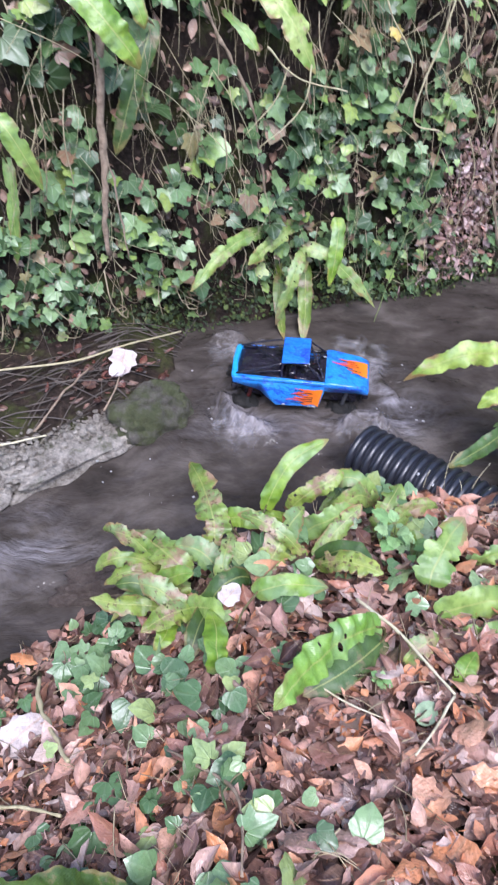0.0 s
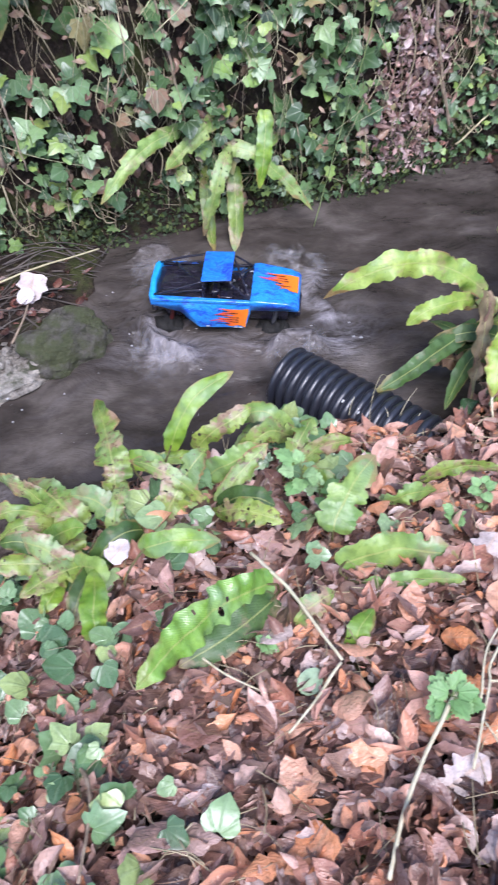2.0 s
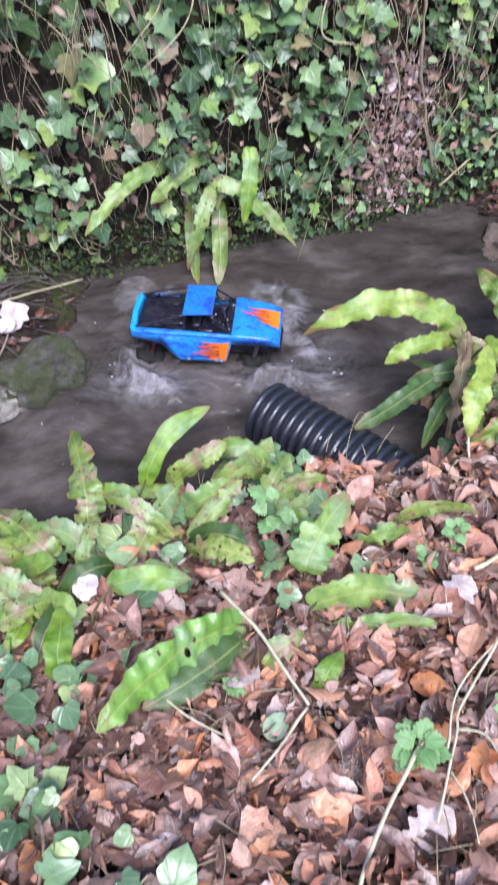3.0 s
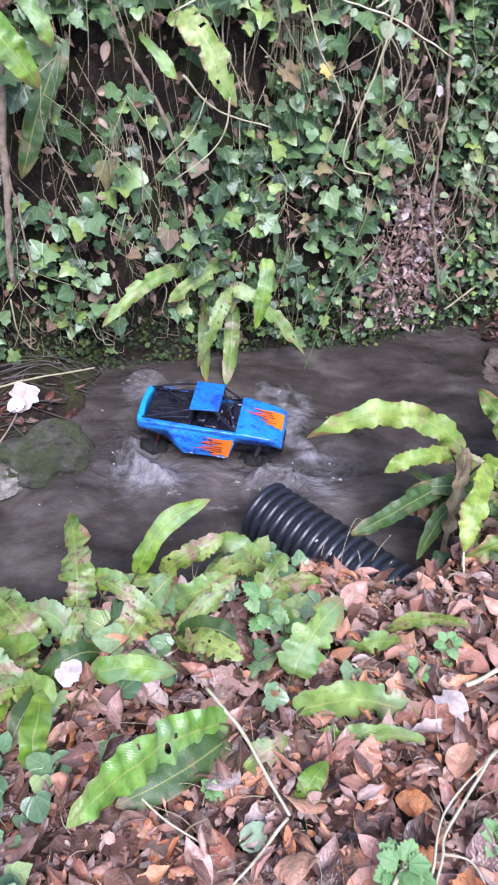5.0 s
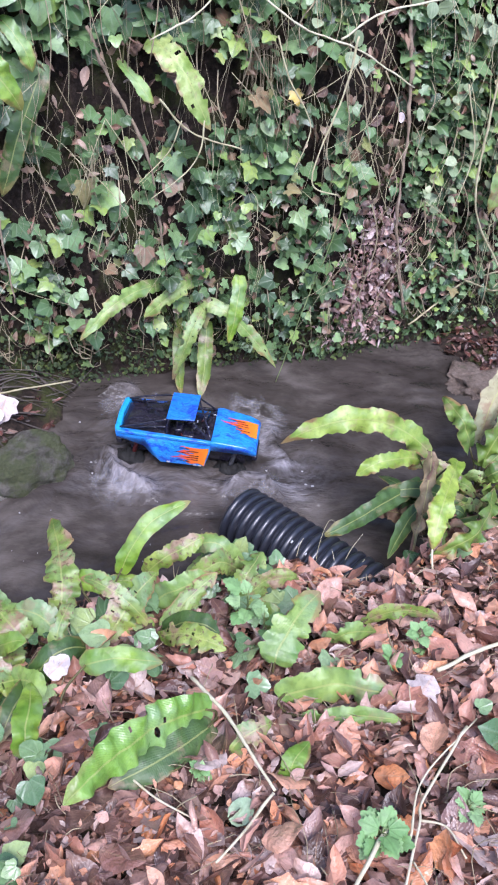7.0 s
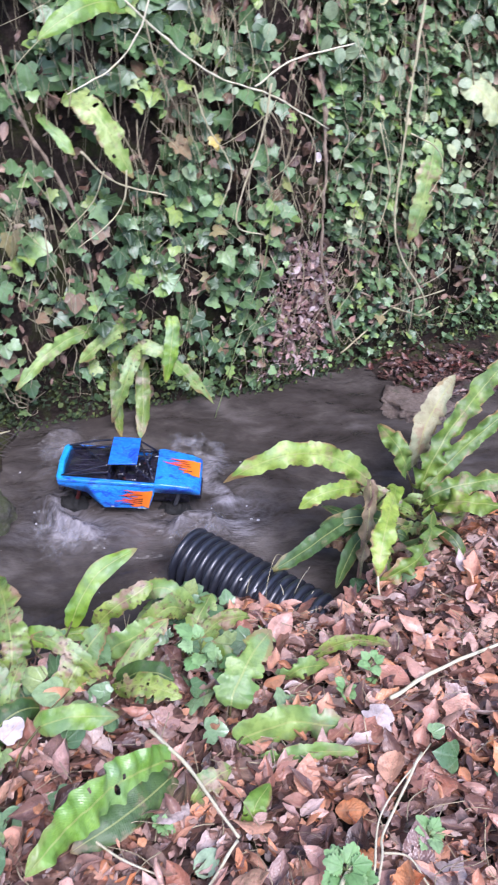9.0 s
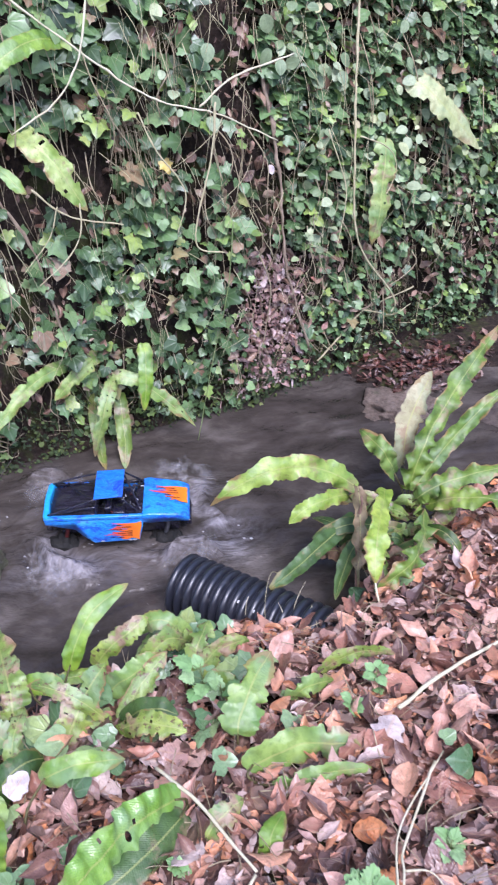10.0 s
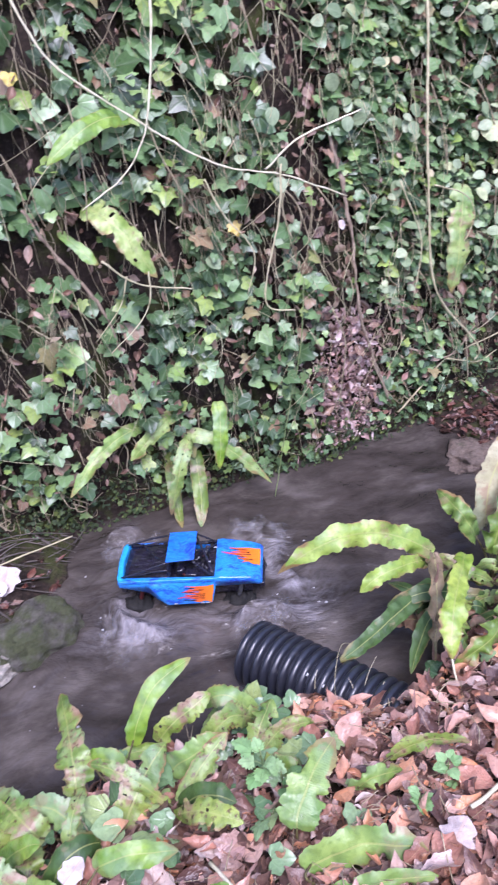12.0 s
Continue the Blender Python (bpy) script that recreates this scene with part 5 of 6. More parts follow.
stem("twig", [(0.556, 0.767, 0.084), (0.666, 0.827, 0.156), (0.726, 0.857, 0.201), (0.914, 0.927, 0.231)], 0.0033, 0.0022, M_STEM, "forked pale twig low on the bank", wobble=0.6)
stem("twig", [(0.722, 0.844, 0.209), (0.834, 0.884, 0.160), (0.903, 0.909, 0.178)], 0.0029, 0.0014, M_STEM, "side shoot of a pale twig low on the bank", wobble=0.6)
stem("twig", [(0.596, 0.794, 0.288), (0.728, 0.849, 0.212), (0.822, 0.890, 0.287)], 0.0030, 0.0022, M_WOOD, "short bent twig on the bank", wobble=0.6)
stem("arched_stem", [(0.212, 0.677, 0.897), (0.301, 0.709, 0.950), (0.465, 0.791, 0.978)], 0.003, 0.002, M_STRAW, "thin arched straw-coloured stem on the bank")
stem("old_vine", [(-0.557, 0.460, 0.873), (-0.577, 0.420, 0.649), (-0.587, 0.398, 0.506), (-0.599, 0.377, 0.325)], 0.0086, 0.0072, M_WOOD, "thick brown ivy stem climbing the bank", wobble=0.45)
stem("old_vine", [(-0.584, 0.463, 0.833), (-0.572, 0.417, 0.618), (-0.560, 0.401, 0.481), (-0.545, 0.385, 0.305)], 0.0029, 0.0022, M_WOOD, "thin dry vine twisted round an ivy stem", wobble=0.9)
stem("branch", [(-0.358, 0.574, 0.906), (-0.301, 0.572, 0.777), (-0.229, 0.575, 0.631), (-0.184, 0.558, 0.346)], 0.0043, 0.0032, M_WOOD, "dead brown branch leaning on the ivy bank", wobble=0.9)
stem("dead_runner", [(-0.192, 0.504, 0.788), (-0.151, 0.512, 0.741), (-0.095, 0.524, 0.704), (0.002, 0.549, 0.673)], 0.0026, 0.0016, M_STEM, "dry pale runner under an old fern frond")
stem("dead_runner", [(-0.090, 0.506, 0.749), (-0.097, 0.496, 0.691), (-0.127, 0.481, 0.638), (-0.208, 0.450, 0.578)], 0.0020, 0.0012, M_STEM, "dry pale runner hanging off the bank")
stem("dead_runner", [(-0.142, 0.508, 0.744), (-0.172, 0.492, 0.675), (-0.241, 0.462, 0.606)], 0.0017, 0.001, M_STEM, "thin dry runner hanging off the bank")
stem("thin_stem", [(0.248, 0.650, 0.913), (0.229, 0.628, 0.792), (0.177, 0.591, 0.597), (0.252, 0.602, 0.556)], 0.0026, 0.002, M_STEM, "thin curved stem hanging before the bank")
stem("thin_stem", [(0.064, 0.645, 0.902), (0.098, 0.637, 0.816), (0.162, 0.635, 0.711), (0.134, 0.619, 0.609)], 0.0021, 0.0013, M_STEM, "dry stem with a yellow leaf on the bank")
stem("tall_grass", [(0.284, 0.664, 0.612), (0.257, 0.636, 0.415), (0.206, 0.611, 0.222), (0.141, 0.534, -0.01)], 0.0019, 0.0012, M_GREEN_STEM, "long thin green grass stem reaching the water")
stem("thin_stem", [(0.561, 0.785, 0.793), (0.620, 0.788, 0.625), (0.597, 0.761, 0.472)], 0.0021, 0.0013, M_STEM, "curved dry stem on the bank")
stem("thin_stem", [(0.657, 0.812, 0.762), (0.755, 0.850, 0.711), (0.783, 0.852, 0.646), (0.745, 0.829, 0.573)], 0.0021, 0.0013, M_STEM, "looped dry stem on the bank")
stem("fern_stalk_dry", [(-0.027, -0.628, 0.305), (0.023, -0.695, 0.332), (0.062, -0.762, 0.350), (0.095, -0.819, 0.360)], 0.0031, 0.0020, M_STRAW, "white dry stalk lying over dead leaves", wobble=0.25)
stem("fern_stalk_dry", [(0.093, -0.824, 0.365), (0.057, -0.875, 0.376), (0.021, -0.918, 0.387)], 0.0023, 0.0016, M_STRAW, "broken dry stalk lying on dead leaves", wobble=0.25)
stem("fern_stalk_dry", [(-0.098, -0.802, 0.341), (-0.062, -0.831, 0.353), (-0.006, -0.864, 0.369)], 0.0019, 0.0012, M_STRAW, "thin dry stalk lying on dead leaves", wobble=0.25)
stem("stick", [(0.231, -0.875, 0.400), (0.180, -0.948, 0.420), (0.145, -1.011, 0.440), (0.117, -1.083, 0.461)], 0.0028, 0.0023, M_STRAW, "straight dry stick lying on dead leaves", wobble=0.25)
stem("runner", [(0.377, -0.707, 0.346), (0.288, -0.827, 0.382), (0.272, -0.868, 0.396), (0.228, -0.971, 0.426)], 0.0020, 0.0016, M_STRAW, "pale runner bent over dead leaves", wobble=0.25)
stem("runner", [(0.276, -0.857, 0.384), (0.309, -0.866, 0.388), (0.323, -0.905, 0.399)], 0.0017, 0.0012, M_STRAW, "side shoot of a pale runner", wobble=0.25)
stem("runner", [(0.257, -0.910, 0.398), (0.268, -0.947, 0.414), (0.269, -0.993, 0.428)], 0.0016, 0.0011, M_STRAW, "thin pale shoot on dead leaves", wobble=0.25)
stem("ivy_runner", [(-0.319, -0.891, 0.316), (-0.237, -0.952, 0.379), (-0.208, -1.005, 0.412), (-0.206, -1.080, 0.439)], 0.0026, 0.0020, M_WOOD, "brown ivy runner creeping over dead leaves")
stem("ivy_runner", [(-0.596, -0.679, 0.095), (-0.565, -0.758, 0.138), (-0.508, -0.839, 0.194), (-0.484, -0.871, 0.216)], 0.0046, 0.0034, M_STEM, "knotted pale ivy runner on dead leaves")
stem("ivy_runner", [(-0.593, -0.929, 0.170), (-0.529, -0.940, 0.206), (-0.475, -0.961, 0.240)], 0.0034, 0.0026, M_STEM, "pale ivy runner on dead leaves")
stem("stick", [(0.367, -0.586, 0.295), (0.486, -0.517, 0.276), (0.642, -0.453, 0.260)], 0.0039, 0.0031, M_STRAW, "straight pale stick lying on dead leaves", wobble=0.25)
stem("straw", [(0.258, -0.884, 0.398), (0.291, -0.801, 0.376), (0.397, -0.691, 0.340)], 0.0017, 0.0012, M_STRAW, "dry straw lying on dead leaves", wobble=0.25)
stem("stick", [(-0.915, 0.176, 0.094), (-0.698, 0.221, 0.095), (-0.572, 0.293, 0.093), (-0.427, 0.400, 0.060)], 0.0032, 0.0022, M_STEM, "long pale stick lying along the far bank", wobble=0.25)
stem("twig", [(-0.764, -0.003, 0.052), (-0.703, 0.090, 0.093), (-0.649, 0.199, 0.095)], 0.0029, 0.0022, M_WOOD, "short pale twig on the muddy shelf", wobble=0.6)
stem("twig", [(-0.844, -0.044, 0.045), (-0.779, -0.024, 0.045), (-0.732, -0.011, 0.048)], 0.0029, 0.0022, M_STRAW, "pale twig end over the washed stone", wobble=0.6)
stem("twig", [(-0.598, 0.068, 0.060), (-0.573, 0.129, 0.085), (-0.568, 0.168, 0.090)], 0.0024, 0.0019, M_WOOD, "small twig beside the mossy stone", wobble=0.6)
stem("bent_grass", [(0.276, -0.105, 0.090), (0.235, -0.165, 0.175), (0.212, -0.222, 0.160), (0.205, -0.262, 0.130)], 0.0007, 0.0004, M_STEM, "bent straw-coloured grass blade over the drain pipe")
for _x, _y, _lean, _tall in ((0.168, -0.226, 0.010, 0.035), (0.246, -0.262, -0.012, 0.045), (0.262, -0.250, 0.030, 0.085), (0.292, -0.268, 0.012, 0.030)):
    stem("bent_grass", [(_x, _y, 0.120), (_x + _lean * 0.4, _y + 0.006, 0.135 + _tall * 0.5), (_x + _lean, _y + 0.012, 0.135 + _tall)], 0.0011, 0.0006, M_STRAW, "short straw stub standing before the drain pipe", "grass")
stem("withered_stalk", [(0.420, -0.190, 0.10), (0.440, -0.110, 0.17), (0.455, -0.060, 0.27)], 0.0050, 0.003, M_WITHERED, "withered brown fern stalk by the pipe", "stalk", 1.2)
stem("fern_stalk_dry", [(0.436, -0.248, 0.205), (0.440, -0.285, 0.170), (0.462, -0.330, 0.160)], 0.0023, 0.0019, M_STRAW, "pale stalk of a drooping fern frond", wobble=0.25)


def root_mat_stuff():
    """Fine dead stems and roots that hang all over the far bank."""
    bm = bmesh.new()
    for _ in range(1350):
        u, z = RNG.uniform(-1.4, 2.0), RNG.uniform(0.10, 1.5)
        ln = RNG.uniform(0.08, 0.34)
        o = RNG.uniform(0.005, 0.075)
        pts = []
        du = RNG.normal(0, 0.05)
        for k in range(4):
            s = k / 3
            zz = max(0.11 + 0.03 * math.sin(40 * u), z - ln * s)
            p = bank_point(np.array(u + du * s + RNG.normal(0, 0.012)), np.array(zz), o + 0.03 * math.sin(s * 3.0) + RNG.normal(0, 0.006))
            pts.append(Vector(p.tolist()))
        r = 0.0004 + 0.0019 * RNG.random() ** 4
        tube_into(bm, pts, r, r * 0.6, 4, 3)
    ob = part("dead_stems", bm, M_STEM_MASS)
    tagged(ob, "tangle of fine dead stems hanging on the bank", "dead stems", kind="stuff")


def pale_stem_stuff():
    """Pale dry runners looped over the upper bank."""
    bm = bmesh.new()
    for _ in range(280):
        u, z = RNG.normal(0.55, 0.65), RNG.uniform(0.35, 1.45)
        ln, du, o = RNG.uniform(0.10, 0.30), RNG.normal(0, 0.10), RNG.uniform(0.05, 0.10)
        bow = RNG.normal(0, 0.03)
        pts = [Vector(bank_point(np.array(u + du * s + bow * math.sin(3.14 * s)), np.array(max(0.03, z - ln * s)), o + 0.02 * math.sin(s * 3.0)).tolist()) for s in (0, 0.33, 0.66, 1.0)]
        r = RNG.uniform(0.0004, 0.0010)
        tube_into(bm, pts, r, r * 0.6, 4, 4)
    tagged(part("dry_runners", bm, M_STEM), "pale dry runners looped over the ivy", "dead stems", kind="stuff")


pale_stem_stuff()
M_STEM_MASS = plain_mat("dead_stem_mass", (0.16, 0.115, 0.070), (0.60, 0.50, 0.32), 14, 0.75)
root_mat_stuff()


M_GREY_TWIG = plain_mat("grey_twig", (0.040, 0.032, 0.027), (0.20, 0.165, 0.14), 12, 0.7)


def twig_heap():
    bm = bmesh.new()
    for _ in range(110):
        u, n = RNG.uniform(-0.95, -0.24), RNG.uniform(-0.13, 0.18)
        a = RNG.normal(0.1, 0.5)
        ln = RNG.uniform(0.08, 0.25)
        pts = []
        for k in range(3):
            s = (k / 2 - 0.5) * ln
            x, y = to_xy(u + math.cos(a) * s, n + math.sin(a) * s)
            pts.append(Vector((x, y, float(height(x, y)) + RNG.uniform(0.004, 0.022))))
        r = 0.0008 + 0.0022 * RNG.random() ** 2
        tube_into(bm, pts, r, r * 0.7, 5, 3)
    tagged(part("twig_heap", bm, M_GREY_TWIG), "heap of washed-up grey twigs on the muddy shelf", "twigs", kind="stuff")


twig_heap()


def dry_tuft(u, z, count, reach, label):
    bm = bmesh.new()
    for _ in range(count):
        u0, z0 = u + RNG.normal(0, 0.03), z + RNG.normal(0, 0.03)
        du, dz, o = RNG.normal(0, reach * 0.22), reach * RNG.uniform(0.5, 1.2), RNG.uniform(0.02, 0.08)
        pts = []
        for k in range(4):
            s = k / 3
            pts.append(Vector(bank_point(np.array(u0 + du * s), np.array(z0 + 0.25 * reach * math.sin(s * 3.14) - dz * s * s), 0.01 + o * math.sin(s * 2.4)).tolist()))
        r = RNG.uniform(0.0006, 0.0013)
        tube_into(bm, pts, r, r * 0.4, 4, 4)
    tagged(part("dry_grass", bm, M_STEM_MASS), label, "dry grass", kind="stuff")


dry_tuft(0.24, 0.88, 34, 0.18, "tuft of dry brown grass hanging on the bank")
dry_tuft(0.40, 1.02, 26, 0.14, "dry grass hanging high on the bank")
dry_tuft(1.18, 0.92, 38, 0.18, "straw-coloured grass hanging on the bank")
dry_tuft(-0.15, 0.62, 34, 0.14, "thin dry grass among the ivy")


# ---- ivy on the far bank ----
OUT = np.array([SU, -CU, 0.0])


def build_bank_ivy():
    holder = thing("ivy", bank_point(np.array(0.3), np.array(0.5), 0.0).tolist(), "dense dark green ivy covering the steep stream bank", "ivy")
    mats = []
    tries = 0
    while len(mats) < 11800 and tries < 160000:
        tries += 1
        u, z = (RNG.uniform(-1.5, 2.1), 0.02 + 1.48 * RNG.random()) if RNG.random() < 0.8 else (RNG.uniform(-3.2, 4.0), 0.05 + 1.9 * RNG.random())
        if RNG.random() < 0.16:
            u, z = RNG.uniform(0.55, 1.8), RNG.uniform(0.45, 1.5)
        clump = noise.noise(Vector((u * 5.5, z * 4.5, 3.0))) + 0.5 * noise.noise(Vector((u * 14, z * 12, 8.0)))
        keep = 0.56 + 1.35 * clump + 0.22 * (u > 0.65) + 0.10 * (z > 0.8) - 0.06 * (u < 0.15) - 0.22 * (u < 0.0 and z > 0.45) - 0.18 * (u < -0.2 and z > 0.5)
        if abs(u - 0.60 - 0.10 * z) < 0.10 and z < 0.48:
            keep *= 0.10                                  # bare patch of dead leaves
        if abs(u - 0.575 + 0.11 * (z - 0.8)) < 0.062 and 0.42 < z < 1.25:
            keep *= 0.07                                  # dark gap in the cover
        if z < 0.15:
            keep *= 0.30 if -0.35 < u < 0.5 else 0.55
        if RNG.random() > keep:
            continue
        big = 0.035 + 0.015 * z - 0.008 * (u > 0.45) - 0.004 * (u > 0.9)
        size = (1.2 if u < 0.0 and z > 0.45 else 1.0) * big * (0.48 + 0.92 * RNG.random() ** 1.5)
        out = (0.010 + 0.070 * RNG.random() ** 1.2) * min(1.0, 0.35 + 4 * z)
        p = bank_point(np.array(u), np.array(z), out)
        nrm = OUT * RNG.uniform(0.5, 1.0) + np.array([0, 0, RNG.uniform(0.2, 1.0) + 0.5 * (u > 0.55)]) + RNG.normal(0, 0.30, 3)
        along = np.array([0, 0, -0.75]) + RNG.normal(0, 0.70, 3)
        mats.append(leaf_matrix(p, nrm, along, size))
    scatter(holder, "ivy_leaf", "ivy_leaf_mass", T_IVY, mats, M_IVY, M_IVY_REST, 300, bank_point(np.array(0.05), np.array(0.45), 0.0), "mass of smaller ivy leaves")


build_bank_ivy()


def build_bramble():
    holder = thing("bramble", bank_point(np.array(0.75), np.array(0.9), 0.0).tolist(), "bramble with rounded pale green leaves on the bank", "bramble")
    meshes = [leaf_mesh("bramble_leaf", t, M_BRAMBLE) for t in T_OVAL]
    for _ in range(340):
        u, z = RNG.normal(1.02, 0.34), RNG.normal(1.0, 0.26)
        if z > 1.5 or z < 0.4 or abs(u - 0.565 + 0.11 * (z - 0.8)) < 0.07:
            continue
        p = bank_point(np.array(u), np.array(z), RNG.uniform(0.05, 0.11))
        nrm = OUT * RNG.uniform(0.4, 1.0) + np.array([0, 0, RNG.uniform(0.2, 1.0)]) + RNG.normal(0, 0.3, 3)
        ob = new("bramble_leaf", meshes[0])
        ob.parent = holder
        ob.matrix_basis = Matrix.Translation(-holder.location) @ Matrix(leaf_matrix(p, nrm, np.array([0, 0, -0.8]) + RNG.normal(0, 0.6, 3), RNG.uniform(0.020, 0.046)).tolist())

    mats = []
    for _ in range(1300):
        u, z = RNG.uniform(0.66, 1.8), RNG.uniform(0.35, 1.5)
        if noise.noise(Vector((u * 4, z * 4, 20.0))) < RNG.uniform(-0.4, 0.3):
            continue
        p = bank_point(np.array(u), np.array(z), RNG.uniform(0.045, 0.10))
        nrm = OUT * RNG.uniform(0.4, 1.0) + np.array([0, 0, RNG.uniform(0.4, 1.2)]) + RNG.normal(0, 0.3, 3)
        mats.append(leaf_matrix(p, nrm, np.array([0, 0, -0.8]) + RNG.normal(0, 0.7, 3), RNG.uniform(0.012, 0.030)))
    ob = joined_leaves("bramble_leaf_mass", T_OVAL + T_HERB, RNG.integers(0, 3, len(mats)), mats, M_BRAMBLE_REST, holder)
    ob.matrix_basis = Matrix.Translation(-holder.location)
    tagged(ob, "mass of small pale bramble leaves", kind="stuff")


BRAMBLE_STOPS = [(0.0, (0.15, 0.22, 0.09)), (0.5, (0.31, 0.38, 0.19)), (0.8, (0.43, 0.49, 0.28)), (0.95, (0.52, 0.54, 0.25)), (1.0, (0.40, 0.27, 0.17))]
M_BRAMBLE_REST = green_leaf_mat("bramble_leaf_mass", True, BRAMBLE_STOPS, 0.38, (0.36, 0.42, 0.27), 0.2)
M_BRAMBLE = green_leaf_mat("bramble_leaf", False, [(0.0, (0.13, 0.20, 0.09)), (0.5, (0.28, 0.36, 0.19)), (0.8, (0.41, 0.48, 0.29)), (1.0, (0.50, 0.53, 0.25))], 0.38, (0.36, 0.42, 0.27), 0.2)
build_bramble()


def build_bank_litter():
    mats, wet, brown = [], [], []
    for _ in range(1300):                                 # the slide of dead leaves down to the water
        u, z = RNG.normal(0.63, 0.075), 0.03 + 0.42 * RNG.random() ** 1.2
        p = bank_point(np.array(u), np.array(z), RNG.uniform(0.0, 0.045) * min(1.0, 0.3 + 4 * z))
        nrm = OUT * RNG.uniform(0.2, 1.0) + np.array([0, 0, RNG.uniform(0.1, 0.9)]) + RNG.normal(0, 0.5, 3)
        mats.append(leaf_matrix(p, nrm, RNG.normal(0, 1, 3), 0.009 + 0.028 * RNG.random() ** 1.6))
    for _ in range(4300):                                 # brown remains behind and between the ivy
        u, z = RNG.uniform(-1.4, 2.0) if RNG.random() < 0.7 else RNG.uniform(0.5, 1.7), RNG.uniform(0.16, 1.5)
        p = bank_point(np.array(u), np.array(z), RNG.uniform(0.0, 0.070))
        nrm = OUT * RNG.uniform(0.3, 1.0) + np.array([0, 0, RNG.uniform(0.1, 0.9)]) + RNG.normal(0, 0.5, 3)
        brown.append(leaf_matrix(p, nrm, np.array([0, 0, -0.7]) + RNG.normal(0, 1, 3), 0.014 + 0.034 * RNG.random() ** 1.6))
    for _ in range(760):                                  # sodden leaves on the shoal and the muddy shelf
        x, y = (RNG.normal(0.92, 0.16), RNG.normal(0.74, 0.11)) if RNG.random() < 0.85 else (RNG.normal(-0.62, 0.14), RNG.normal(0.22, 0.08))
        z = float(height(x, y))
        if -0.012 < z < 0.12:
            wet.append(leaf_matrix(np.array([x, y, max(z, 0.0) + RNG.uniform(0.003, 0.012)]), np.array([0, 0, 1.0]) + RNG.normal(0, 0.18, 3), RNG.normal(0, 1, 3), RNG.uniform(0.014, 0.042)))
    for name, group, mat, label in (("bank_leaf_litter", mats, M_BANK_LITTER, "slide of pinkish-brown dead leaves down the bank"), ("ivy_remains", brown, M_BROWN_REMAINS, "brown dead leaves caught behind the ivy"),
                                    ("sodden_leaves", wet, M_WET_LEAF, "dark sodden leaves in the shallows")):
        ob = joined_leaves(name, T_BEECH, RNG.integers(0, len(T_BEECH), len(group)), group, mat)
        tagged(ob, label, "dead leaves", kind="stuff")


M_BROWN_REMAINS = dead_leaf_mat("brown_remains", True, [(0.0, (0.060, 0.030, 0.022)), (0.35, (0.20, 0.105, 0.068)), (0.7, (0.36, 0.215, 0.145)), (1.0, (0.55, 0.41, 0.30))])
build_bank_litter()


def bank_moss():
    """Wet moss and tiny plants on the low face of the bank, over the water."""
    mats = []
    for _ in range(9000):
        u, z = RNG.uniform(-0.9, 1.6), 0.004 + 0.16 * RNG.random() ** 1.3
        if noise.noise(Vector((u * 6, z * 14, 1.0))) + 0.25 * (-0.4 < u < 0.5) < RNG.uniform(-0.35, 0.35):
            continue
        p = bank_point(np.array(u), np.array(z), RNG.uniform(0.004, 0.034))
        nrm = OUT + np.array([0, 0, RNG.uniform(0.1, 0.9)]) + RNG.normal(0, 0.5, 3)
        mats.append(leaf_matrix(p, nrm, RNG.normal(0, 1, 3), 0.006 + 0.015 * RNG.random() ** 2))
    tagged(joined_leaves("bank_moss", T_BITS, RNG.integers(0, len(T_BITS), len(mats)), mats, M_MOSS), "dark wet moss along the foot of the bank", "moss", kind="stuff")


M_MOSS = green_leaf_mat("wet_moss", True, [(0.0, (0.016, 0.028, 0.008)), (0.5, (0.040, 0.066, 0.016)), (0.85, (0.085, 0.125, 0.022)), (1.0, (0.17, 0.20, 0.04))], 0.5, (0.05, 0.07, 0.02), 0.1)
bank_moss()


# ---- dead leaves on the near bank ----
def near_spot(lo, hi):
    while True:
        x, y = RNG.uniform(lo[0], hi[0]), RNG.uniform(lo[1], hi[1])
        if y < np.interp(x, NEAR_X, NEAR_Y) - 0.03:
            return x, y


